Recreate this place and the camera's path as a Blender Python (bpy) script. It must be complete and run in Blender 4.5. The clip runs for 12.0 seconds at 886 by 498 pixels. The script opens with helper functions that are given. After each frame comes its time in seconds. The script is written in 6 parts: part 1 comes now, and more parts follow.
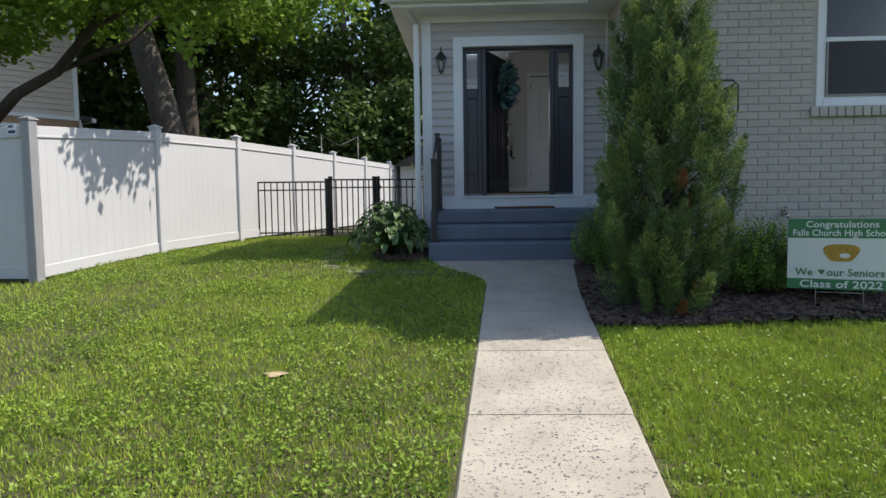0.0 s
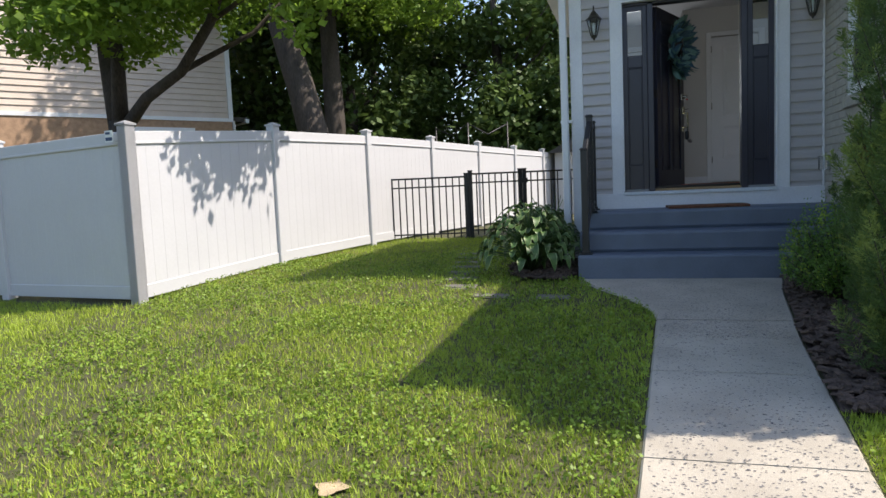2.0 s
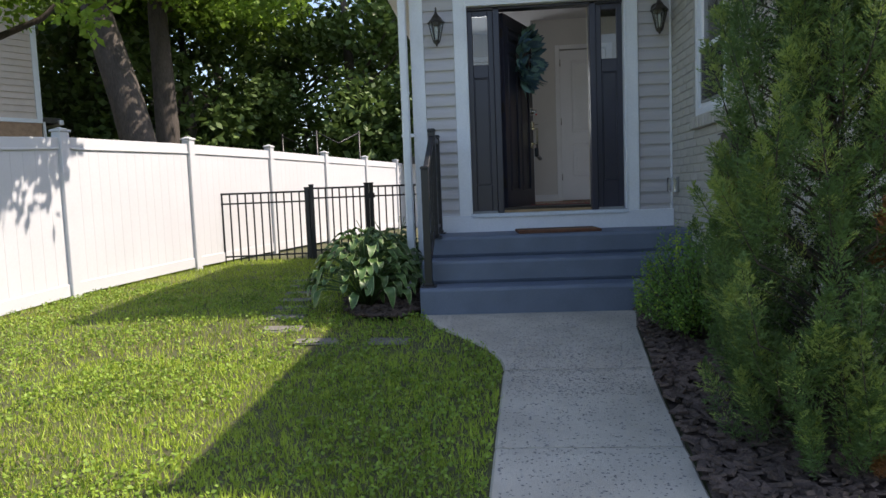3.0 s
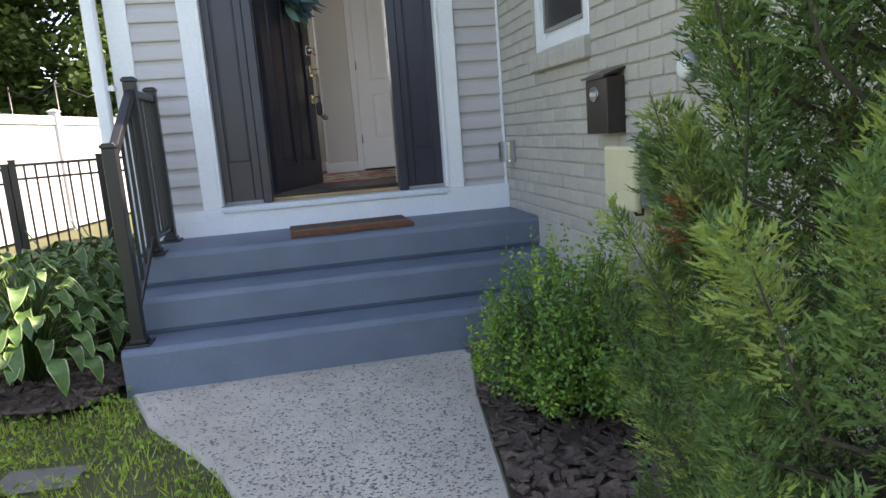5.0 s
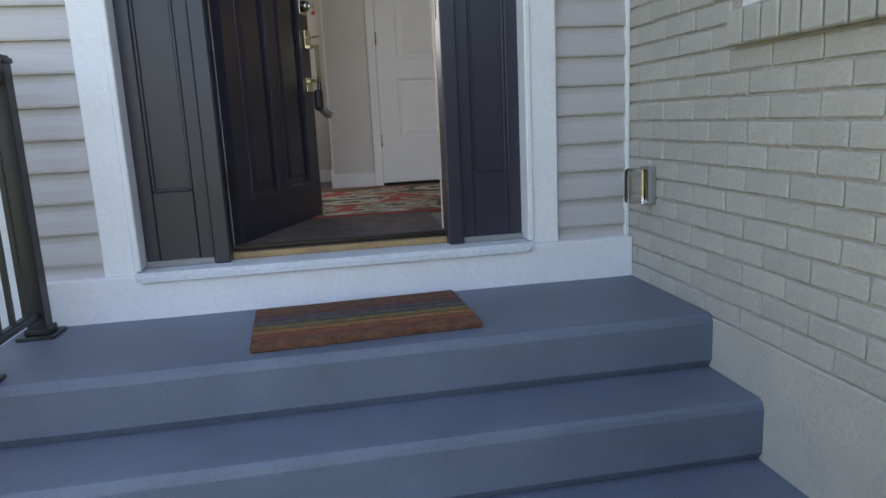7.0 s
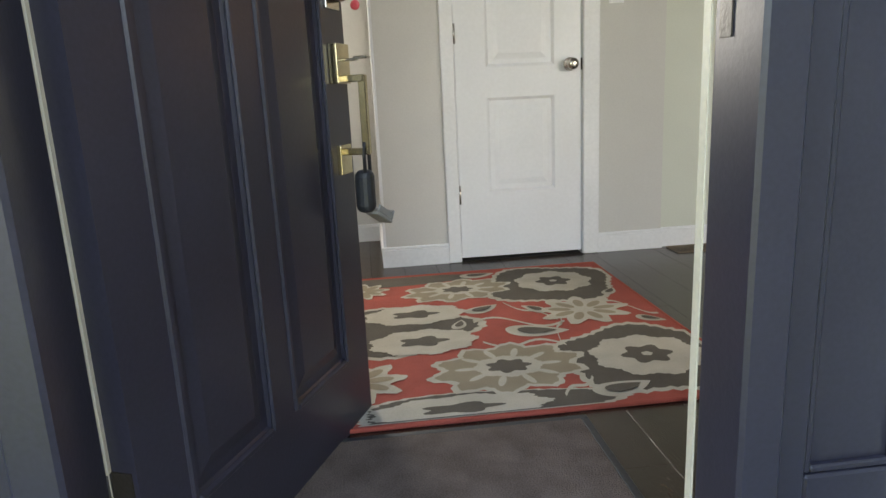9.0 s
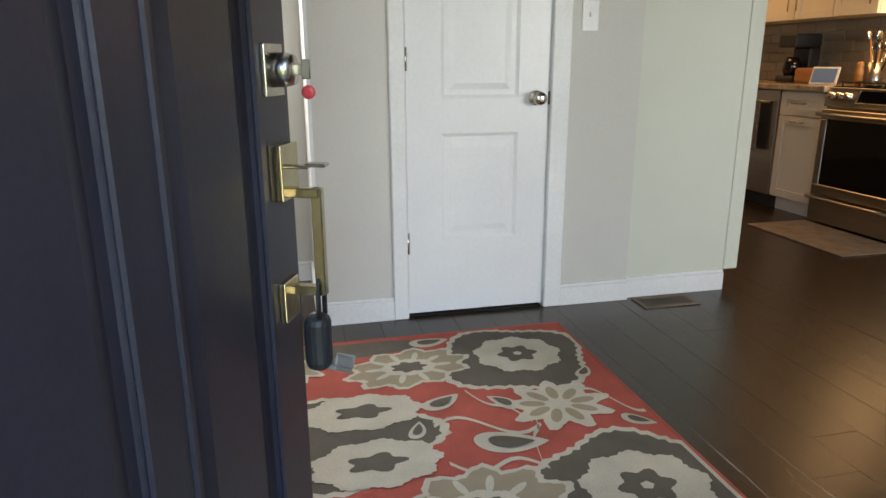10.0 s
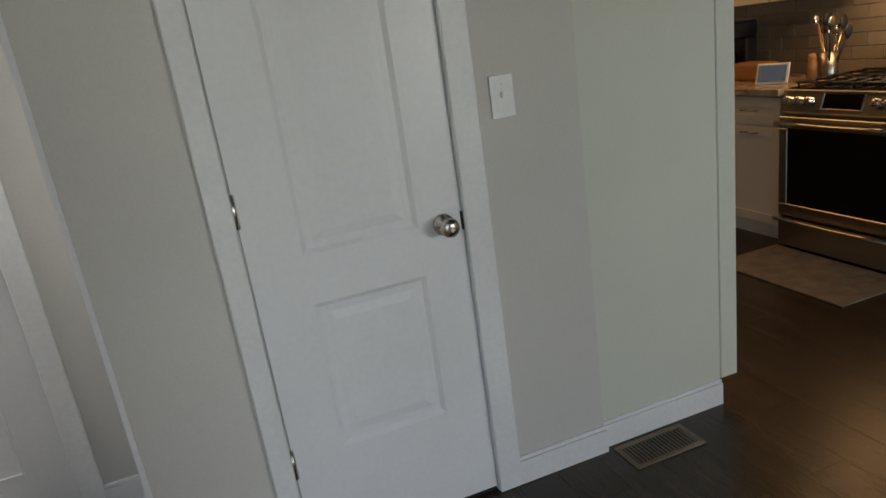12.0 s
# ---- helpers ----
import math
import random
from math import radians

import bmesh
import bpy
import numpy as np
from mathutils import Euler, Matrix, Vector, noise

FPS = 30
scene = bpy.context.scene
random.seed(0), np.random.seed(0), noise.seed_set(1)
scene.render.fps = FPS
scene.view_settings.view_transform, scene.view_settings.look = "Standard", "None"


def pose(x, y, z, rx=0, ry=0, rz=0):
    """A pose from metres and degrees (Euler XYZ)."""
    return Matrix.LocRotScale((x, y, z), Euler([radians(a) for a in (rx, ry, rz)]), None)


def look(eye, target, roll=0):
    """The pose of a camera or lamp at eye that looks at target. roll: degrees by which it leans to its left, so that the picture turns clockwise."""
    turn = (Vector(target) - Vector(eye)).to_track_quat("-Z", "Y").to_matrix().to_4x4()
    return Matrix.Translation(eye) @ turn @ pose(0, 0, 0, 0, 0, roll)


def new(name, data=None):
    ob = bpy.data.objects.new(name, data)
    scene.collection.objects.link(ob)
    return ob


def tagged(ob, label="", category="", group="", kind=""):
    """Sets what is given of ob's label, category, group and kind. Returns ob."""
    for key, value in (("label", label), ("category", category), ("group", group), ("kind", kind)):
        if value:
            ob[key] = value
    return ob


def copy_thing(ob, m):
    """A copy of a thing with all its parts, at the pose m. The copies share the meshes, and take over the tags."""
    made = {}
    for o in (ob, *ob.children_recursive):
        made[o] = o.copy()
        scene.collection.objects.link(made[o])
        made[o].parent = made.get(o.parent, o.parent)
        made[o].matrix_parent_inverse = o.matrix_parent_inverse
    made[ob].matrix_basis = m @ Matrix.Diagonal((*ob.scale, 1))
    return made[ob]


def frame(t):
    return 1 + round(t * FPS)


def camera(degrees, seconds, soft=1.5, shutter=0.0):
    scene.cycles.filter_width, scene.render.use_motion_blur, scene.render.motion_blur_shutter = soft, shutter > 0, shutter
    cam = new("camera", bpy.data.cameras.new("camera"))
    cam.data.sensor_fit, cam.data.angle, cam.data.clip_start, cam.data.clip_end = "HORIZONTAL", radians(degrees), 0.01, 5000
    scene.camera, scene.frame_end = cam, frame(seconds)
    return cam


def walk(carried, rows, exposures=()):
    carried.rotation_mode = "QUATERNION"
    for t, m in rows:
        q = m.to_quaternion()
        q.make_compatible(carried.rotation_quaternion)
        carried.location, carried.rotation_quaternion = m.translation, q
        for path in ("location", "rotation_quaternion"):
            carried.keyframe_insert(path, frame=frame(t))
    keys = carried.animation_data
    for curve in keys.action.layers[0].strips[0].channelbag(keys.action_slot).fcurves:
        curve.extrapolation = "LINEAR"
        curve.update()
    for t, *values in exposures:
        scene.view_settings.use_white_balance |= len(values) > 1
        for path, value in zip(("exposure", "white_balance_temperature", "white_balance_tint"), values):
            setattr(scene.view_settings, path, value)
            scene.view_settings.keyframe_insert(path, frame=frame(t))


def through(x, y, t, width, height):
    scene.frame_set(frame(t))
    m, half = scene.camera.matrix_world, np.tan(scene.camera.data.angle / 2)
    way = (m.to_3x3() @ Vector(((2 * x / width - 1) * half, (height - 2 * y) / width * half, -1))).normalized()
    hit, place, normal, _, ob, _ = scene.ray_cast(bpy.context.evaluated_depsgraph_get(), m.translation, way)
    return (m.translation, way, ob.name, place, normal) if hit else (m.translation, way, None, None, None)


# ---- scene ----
cam = camera(66.8, 12.0)
PATH = [
    (0, (-0.707, -9.515, 0.745), (-0.785, -7.522, 0.599), -0.8),
    (0.5, (-0.576, -9.152, 0.794), (-0.54, -7.158, 0.643), -1.2),
    (1, (-0.649, -8.684, 0.819), (-0.668, -6.69, 0.665), -1.8),
    (1.5, (-0.639, -8.268, 0.866), (-0.944, -6.298, 0.703), -2.3),
    (2, (-0.671, -7.818, 0.907), (-1.222, -5.903, 0.733), -2.5),
    (2.5, (-0.688, -7.342, 0.965), (-0.951, -5.367, 0.787), -0.7),
    (3, (-0.565, -6.86, 1.037), (-0.717, -4.873, 0.867), -2.2),
    (3.5, (-0.549, -6.339, 1.068), (-0.476, -4.349, 0.88), -2.7),
    (5.5, (-0.105, -4.196, 1.238), (0.267, -2.267, 0.862), -4.2),
    (6, (-0.106, -3.688, 1.262), (0.254, -1.757, 0.885), -3.3),
    (6.5, (-0.072, -3.189, 1.295), (0.256, -1.253, 0.92), -2.8),
    (8.5, (-0.043, -1.14, 1.507), (0.307, 0.781, 1.072), -2.3),
    (9, (-0.044, -0.721, 1.667), (0.165, 1.215, 1.211), -2.7),
    (9.5, (-0.097, -0.419, 1.844), (0.246, 1.49, 1.357), -1.0),
    (10, (-0.087, -0.212, 1.911), (0.354, 1.663, 1.375), -0.2),
    (10.5, (-0.01, 0.055, 2.085), (0.495, 1.884, 1.453), -5.0),
    (11, (0.058, 0.365, 2.148), (0.628, 2.168, 1.497), -8.6),
    (11.5, (0.136, 0.571, 2.268), (0.79, 2.354, 1.642), -9.5),
    (12, (0.338, 0.739, 2.264), (0.956, 2.547, 1.675), -8.2),
]
EXPOSURES = [(0, 0.5, 6600, 11), (0.5, 0.62, 6600, 12), (2.5, 0.85, 6750, 14), (3.5, 1.2, 7000, 17), (5.5, 2.3, 7700, 18), (6.5, 2.2, 7500, 18), (8.5, 2.95, 8600, 14), (9.5, 3.65, 7700, 12), (10.5, 3.45, 7500, 12), (11.3, 3.25, 7500, 12), (12, 2.6, 7400, 12)]
walk(cam, [(t, look(eye, target, roll)) for t, eye, target, roll in PATH], EXPOSURES)

# ---- world and light ----
SUN = Vector((0.80, 0.17, 1.0)).normalized()
world = bpy.data.worlds.new("sky")
scene.world = world
world.use_nodes = True
wn = world.node_tree.nodes
sky = wn.new("ShaderNodeTexSky")
sky.sky_type, sky.sun_disc = "NISHITA", False
sky.sun_elevation = math.asin(SUN.z)
sky.sun_rotation = math.atan2(SUN.x, SUN.y)
wn["Background"].inputs["Strength"].default_value = 0.15
world.node_tree.links.new(sky.outputs[0], wn["Background"].inputs["Color"])
sun = new("sun", bpy.data.lights.new("sun", "SUN"))
sun.data.energy, sun.data.angle, sun.data.color = 4.0, radians(0.5), (1.0, 0.94, 0.84)
sun.matrix_world = look(SUN * 60, (0, 0, 0))


def lamp(name, place, target, power, size, color):
    """An area lamp at place, facing target."""
    ob = new(name, bpy.data.lights.new(name, "AREA"))
    ob.data.energy, ob.data.size, ob.data.color = power, size, color
    ob.matrix_world = look(place, target)
    return ob


lamp("kitchen_light", (2.9, 4.7, 3.26), (2.9, 4.7, 0), 1.9, 1.1, (1.0, 0.55, 0.22))
# lamps added in two windows and the back door to stand in for sky light
for nm, place, target, w, h, power in (("front_window_fill", (3.41, -2.42, 2.3), (3.41, 2, 1.9), 1.2, 1.1, 9.5), ("back_door_fill", (-0.72, 3.11, 2.27), (-0.72, 0, 1.9), 0.55, 0.9, 3.5), ("side_window_fill", (1.49, -1.11, 2.18), (4, -1.11, 1.8), 0.6, 0.95, 4)):
    wl_ = lamp(nm, place, target, power, w, (0.86, 0.93, 1.0))
    wl_.data.shape, wl_.data.size_y = "RECTANGLE", h
lamp("hood_light", (3.72, 3.25, 2.38), (3.72, 3.25, 0), 0.8, 0.38, (1.0, 0.6, 0.28))


# ---- materials ----
def mat(name, color, rough=0.6, var=0.15, scale=8.0, fine=90.0, bump=0.15, metal=0.0, color2=None, stretch=(1, 1, 1), piece=0.0, coat=0.0, through=0.0, spec=0.5):
    """A surface with variation at two scales, some relief, and a shift from piece to piece."""
    m = bpy.data.materials.new(name)
    m.use_nodes = True
    nt = m.node_tree
    n, l = nt.nodes, nt.links
    b = n["Principled BSDF"]
    b.inputs["Roughness"].default_value, b.inputs["Metallic"].default_value = rough, metal
    b.inputs["Coat Weight"].default_value = coat
    b.inputs["Specular IOR Level"].default_value = spec
    tc, mp = n.new("ShaderNodeTexCoord"), n.new("ShaderNodeMapping")
    mp.inputs["Scale"].default_value = stretch
    l.new(tc.outputs["Object"], mp.inputs["Vector"])
    big, small = n.new("ShaderNodeTexNoise"), n.new("ShaderNodeTexNoise")
    big.inputs["Scale"].default_value, big.inputs["Detail"].default_value = scale, 5
    small.inputs["Scale"].default_value, small.inputs["Detail"].default_value = fine, 3
    for t in (big, small):
        l.new(mp.outputs[0], t.inputs["Vector"])
    mix = n.new("ShaderNodeMix")
    mix.data_type = "RGBA"
    dark = color2 or tuple(c * (1 - 2 * var) for c in color)
    mix.inputs["A"].default_value, mix.inputs["B"].default_value = (*dark, 1), (*(min(1, c * (1 + var * 0.6)) for c in color), 1)
    avg = n.new("ShaderNodeMath")
    avg.operation = "MULTIPLY_ADD"
    avg.inputs[1].default_value = 0.45
    half = n.new("ShaderNodeMath")
    half.operation = "MULTIPLY"
    half.inputs[1].default_value = 0.55
    ramp = n.new("ShaderNodeMapRange")
    ramp.inputs["From Min"].default_value, ramp.inputs["From Max"].default_value = 0.33, 0.67
    l.new(big.outputs["Fac"], half.inputs[0])
    l.new(small.outputs["Fac"], avg.inputs[0])
    l.new(half.outputs[0], avg.inputs[2])
    l.new(avg.outputs[0], ramp.inputs["Value"])
    l.new(ramp.outputs[0], mix.inputs["Factor"])
    out = mix.outputs["Result"]
    if piece:
        oi, hsv, mr = n.new("ShaderNodeObjectInfo"), n.new("ShaderNodeHueSaturation"), n.new("ShaderNodeMapRange")
        mr.inputs["To Min"].default_value, mr.inputs["To Max"].default_value = 1 - piece, 1 + piece
        l.new(oi.outputs["Random"], mr.inputs["Value"])
        l.new(mr.outputs[0], hsv.inputs["Value"])
        l.new(out, hsv.inputs["Color"])
        out = hsv.outputs[0]
    l.new(out, b.inputs["Base Color"])
    if bump:
        bp = n.new("ShaderNodeBump")
        bp.inputs["Strength"].default_value, bp.inputs["Distance"].default_value = bump, 0.01
        l.new(small.outputs["Fac"], bp.inputs["Height"])
        l.new(bp.outputs[0], b.inputs["Normal"])
    if through:
        tr, ms = n.new("ShaderNodeBsdfTranslucent"), n.new("ShaderNodeMixShader")
        ms.inputs[0].default_value = through
        l.new(out, tr.inputs["Color"])
        l.new(b.outputs[0], ms.inputs[1])
        l.new(tr.outputs[0], ms.inputs[2])
        l.new(ms.outputs[0], n["Material Output"].inputs["Surface"])
    return m


def glass(name, tint=(0.9, 0.95, 0.95), rough=0.0):
    m = bpy.data.materials.new(name)
    m.use_nodes = True
    b = m.node_tree.nodes["Principled BSDF"]
    b.inputs["Base Color"].default_value = (*tint, 1)
    b.inputs["Roughness"].default_value, b.inputs["Transmission Weight"].default_value, b.inputs["IOR"].default_value = rough, 1.0, 1.45
    return m


M_white = mat("white_trim_paint", (0.78, 0.79, 0.80), 0.45, 0.05, 3, 60, 0.06)
M_wall = mat("pale_grey_wall_paint", (0.60, 0.59, 0.56), 0.7, 0.04, 2, 150, 0.05)
# wall paint with the greenish light on the wall end mixed into its colour
M_green = mat("green_lit_wall_paint", (0.62, 0.645, 0.565), 0.6, 0.04, 2, 150, 0.05)
M_door = mat("white_door_paint", (0.78, 0.79, 0.81), 0.35, 0.03, 3, 60, 0.03)
M_navy = mat("blue_black_door_paint", (0.032, 0.031, 0.046), 0.33, 0.15, 3, 120, 0.03)
M_siding = mat("taupe_vinyl_siding", (0.50, 0.47, 0.46), 0.5, 0.06, 3, 40, 0.08, stretch=(0.3, 1, 4))
M_brick = mat("greige_painted_brick", (0.47, 0.44, 0.385), 0.62, 0.08, 7, 70, 0.5, piece=0.05)
M_mortar = mat("greige_painted_mortar", (0.45, 0.42, 0.365), 0.8, 0.12, 10, 90, 0.6)
M_step = mat("slate_blue_step_paint", (0.135, 0.165, 0.215), 0.5, 0.10, 4, 160, 0.25, color2=(0.10, 0.125, 0.165))
M_conc = mat("speckled_concrete", (0.52, 0.47, 0.385), 0.85, 0.14, 2.2, 240, 0.5, color2=(0.36, 0.32, 0.26))
M_peb = mat("dark_pebble", (0.21, 0.205, 0.21), 0.6, 0.3, 30, 200, 0.1)
M_iron = mat("black_rail_paint", (0.018, 0.018, 0.02), 0.38, 0.15, 6, 120, 0.05)
M_fence = mat("white_vinyl_fence", (0.57, 0.57, 0.585), 0.4, 0.03, 1.5, 40, 0.03)
M_soil = mat("lawn_soil", (0.06, 0.07, 0.022), 0.95, 0.35, 0.9, 60, 0.8, color2=(0.07, 0.06, 0.03))
M_grass = mat("grass_blade", (0.40, 0.50, 0.065), 0.5, 0.3, 1.1, 14, 0.0, color2=(0.19, 0.26, 0.035), through=0.25, spec=0.3)
M_dry = mat("dry_grass", (0.46, 0.36, 0.16), 0.7, 0.25, 2, 30, 0.0, through=0.25)
M_clover = mat("clover_leaf", (0.26, 0.37, 0.048), 0.5, 0.3, 2.5, 22, 0.0, color2=(0.09, 0.16, 0.022), through=0.25, spec=0.3)
M_mulch = mat("brown_bark_mulch", (0.125, 0.085, 0.066), 0.85, 0.35, 12, 90, 0.6)
M_stone = mat("grey_flagstone", (0.17, 0.155, 0.135), 0.85, 0.2, 6, 80, 0.5, piece=0.15)
M_bark = mat("tree_bark", (0.085, 0.068, 0.056), 0.9, 0.3, 5, 40, 0.9, stretch=(1, 1, 0.25))
M_leaf = mat("maple_leaf", (0.25, 0.37, 0.05), 0.5, 0.3, 0.8, 6, 0.0, color2=(0.08, 0.15, 0.022), through=0.6, spec=0.3)
M_dleaf = mat("woodland_leaf", (0.12, 0.18, 0.045), 0.5, 0.35, 0.35, 4, 0.0, color2=(0.05, 0.09, 0.024), through=0.25, spec=0.35)
M_jun = mat("juniper_spray", (0.13, 0.205, 0.065), 0.6, 0.35, 2.5, 25, 0.0, color2=(0.06, 0.11, 0.035), through=0.2, spec=0.25)
# near-black green: the shade inside the juniper, put into the leaf colour
M_juncore = mat("juniper_core_shade", (0.045, 0.055, 0.022), 0.8, 0.3, 4, 30, 0.0)
M_juntip = mat("juniper_tip", (0.31, 0.40, 0.11), 0.6, 0.25, 4, 30, 0.0, through=0.25, spec=0.25)
M_rust = mat("dead_juniper_spray", (0.30, 0.13, 0.045), 0.8, 0.25, 8, 40, 0.0)
M_box = mat("boxwood_leaf", (0.15, 0.28, 0.045), 0.4, 0.35, 5, 30, 0.0, color2=(0.07, 0.15, 0.025), through=0.25)
M_boxtip = mat("young_boxwood_leaf", (0.36, 0.50, 0.06), 0.4, 0.2, 6, 30, 0.0, through=0.35)
M_hosta = mat("hosta_leaf", (0.085, 0.165, 0.04), 0.45, 0.25, 8, 50, 0.1, piece=0.25, through=0.2)
M_hmar = mat("cream_leaf_margin", (0.34, 0.42, 0.18), 0.45, 0.15, 8, 50, 0.05, piece=0.15, through=0.2)
M_glass = glass("window_glass")
# glass colour darkened to stand in for a dim room behind the panes
M_dglass = glass("room_dimming_glass", (0.22, 0.25, 0.27))
M_mesh = bpy.data.materials.new("insect_screen")
M_mesh.use_nodes = True
_n = M_mesh.node_tree
_t, _m = _n.nodes.new("ShaderNodeBsdfTransparent"), _n.nodes.new("ShaderNodeMixShader")
_n.nodes["Principled BSDF"].inputs["Base Color"].default_value = (0.03, 0.032, 0.035, 1)
_m.inputs[0].default_value = 0.6
_n.links.new(_t.outputs[0], _m.inputs[1])
_n.links.new(_n.nodes["Principled BSDF"].outputs[0], _m.inputs[2])
_n.links.new(_m.outputs[0], _n.nodes["Material Output"].inputs["Surface"])
M_screen = mat("dark_window_screen", (0.03, 0.033, 0.036), 0.25, 0.1, 3, 200, 0.05, spec=0.8)
M_silver = mat("satin_nickel", (0.58, 0.55, 0.50), 0.25, 0.08, 20, 100, 0.02, metal=1.0)
# satin nickel, its warm reflections tinted into the base colour
M_warmnickel = mat("warm_tinted_nickel", (0.62, 0.54, 0.38), 0.22, 0.08, 20, 100, 0.02, metal=1.0)
M_bronze = mat("bronze_painted_metal", (0.035, 0.028, 0.022), 0.38, 0.15, 12, 150, 0.08)
M_cream = mat("cream_plastic", (0.62, 0.58, 0.38), 0.5, 0.06, 4, 60, 0.04)
M_grey = mat("grey_plastic", (0.26, 0.26, 0.25), 0.5, 0.1, 8, 60, 0.05)
M_floor = mat("dark_brown_plank", (0.044, 0.028, 0.019), 0.27, 0.35, 3, 40, 0.12, stretch=(0.4, 5, 5), piece=0.2)
M_under = mat("dark_subfloor", (0.012, 0.01, 0.009), 0.8)
M_coir = mat("coir_fibre", (0.20, 0.085, 0.045), 0.95, 0.3, 30, 220, 0.9)
M_brownmat = mat("brown_carpet_mat", (0.15, 0.11, 0.09), 0.95, 0.3, 10, 260, 0.8, color2=(0.06, 0.042, 0.034))
M_rred = mat("coral_rug_pile", (0.40, 0.075, 0.05), 0.95, 0.15, 8, 300, 0.6)
M_rcream = mat("cream_rug_pile", (0.50, 0.45, 0.36), 0.95, 0.12, 8, 300, 0.6)
M_rbrown = mat("grey_brown_rug_pile", (0.105, 0.088, 0.066), 0.95, 0.15, 8, 300, 0.6)
M_rtan = mat("tan_rug_pile", (0.30, 0.245, 0.165), 0.95, 0.12, 8, 300, 0.6)
M_steel = mat("brushed_steel", (0.42, 0.40, 0.38), 0.32, 0.08, 6, 200, 0.03, metal=1.0, stretch=(1, 0.1, 6))
M_black = mat("black_oven_glass", (0.006, 0.006, 0.007), 0.06, 0.05, 3, 60, 0.0)
M_cab = mat("white_cabinet_paint", (0.72, 0.68, 0.60), 0.4, 0.03, 3, 60, 0.03)
M_granite = mat("speckled_granite", (0.50, 0.42, 0.32), 0.15, 0.4, 20, 160, 0.02, color2=(0.16, 0.11, 0.08))
M_tile = mat("taupe_glazed_tile", (0.27, 0.24, 0.20), 0.12, 0.08, 4, 60, 0.02, piece=0.12)
M_wood = mat("honey_wood", (0.42, 0.20, 0.07), 0.45, 0.2, 6, 60, 0.05, stretch=(1, 0.2, 4))
M_wheat = mat("woven_beige_mat", (0.23, 0.18, 0.13), 0.9, 0.25, 12, 200, 0.5)
M_peach = mat("peach_lap_siding", (0.62, 0.52, 0.44), 0.6, 0.06, 3, 30, 0.05)
M_tanbrick = mat("tan_brick_wall", (0.42, 0.27, 0.17), 0.8, 0.2, 8, 60, 0.4)
M_roof = mat("grey_asphalt_shingle", (0.10, 0.095, 0.09), 0.9, 0.25, 6, 80, 0.6)
M_signw = mat("white_sign_plastic", (0.72, 0.74, 0.72), 0.45, 0.02, 3, 40, 0.0)
M_signg = mat("green_sign_ink", (0.045, 0.20, 0.085), 0.5, 0.05, 3, 40, 0.0)
M_gold = mat("gold_sign_ink", (0.50, 0.28, 0.03), 0.5, 0.2, 60, 200, 0.0)
M_wreath = mat("blue_green_fabric_leaf", (0.24, 0.40, 0.33), 0.6, 0.25, 6, 60, 0.1, color2=(0.13, 0.26, 0.24), through=0.2)
M_wreathb = mat("slate_blue_fabric_leaf", (0.10, 0.20, 0.26), 0.6, 0.2, 6, 60, 0.1, through=0.2)
M_tag = mat("red_key_tag", (0.62, 0.06, 0.07), 0.35, 0.05)
M_rub = mat("black_rubber", (0.02, 0.022, 0.026), 0.5, 0.1)
M_curb = mat("dark_plain", (0.03, 0.03, 0.03), 0.7)


# ---- building tools ----
def mesh(name, verts, faces, m, parent=None, smooth=False):
    me = bpy.data.meshes.new(name)
    me.from_pydata([tuple(v) for v in verts], [], faces)
    for k in (m if isinstance(m, (list, tuple)) else [m]):
        me.materials.append(k)
    if smooth:
        me.polygons.foreach_set("use_smooth", [True] * len(me.polygons))
    ob = new(name, me)
    ob.parent = parent
    return ob


def bulk(name, v, nper, m, parent=None):
    """Many small faces of nper corners each, from an array of corners (count, nper, 3)."""
    v = np.asarray(v, dtype=np.float32).reshape(-1, 3)
    k = len(v) // nper
    me = bpy.data.meshes.new(name)
    me.vertices.add(len(v))
    me.vertices.foreach_set("co", v.ravel())
    me.loops.add(len(v))
    me.loops.foreach_set("vertex_index", np.arange(len(v), dtype=np.int32))
    me.polygons.add(k)
    me.polygons.foreach_set("loop_start", np.arange(0, len(v), nper, dtype=np.int32))
    me.polygons.foreach_set("loop_total", np.full(k, nper, dtype=np.int32))
    me.materials.append(m)
    me.update(calc_edges=True)
    ob = new(name, me)
    ob.parent = parent
    return ob


def bm_object(name, bm, m, parent=None, smooth=False):
    me = bpy.data.meshes.new(name)
    bmesh.ops.recalc_face_normals(bm, faces=bm.faces)
    bm.to_mesh(me)
    bm.free()
    for k in (m if isinstance(m, (list, tuple)) else [m]):
        me.materials.append(k)
    if smooth:
        me.polygons.foreach_set("use_smooth", [True] * len(me.polygons))
    ob = new(name, me)
    ob.parent = parent
    return ob


def add_box(bm, x0, x1, y0, y1, z0, z1, bevel=0.0, seg=2):
    r = bmesh.ops.create_cube(bm, size=1)
    vs = r["verts"]
    for v in vs:
        v.co = Vector((x0 + (v.co.x + 0.5) * (x1 - x0), y0 + (v.co.y + 0.5) * (y1 - y0), z0 + (v.co.z + 0.5) * (z1 - z0)))
    if bevel:
        es = list({e for v in vs for e in v.link_edges})
        bmesh.ops.bevel(bm, geom=es, offset=bevel, segments=seg, affect="EDGES", profile=0.5)


def box(name, x0, x1, y0, y1, z0, z1, m, parent=None, bevel=0.0, seg=2):
    bm = bmesh.new()
    add_box(bm, x0, x1, y0, y1, z0, z1, bevel, seg)
    return bm_object(name, bm, m, parent)


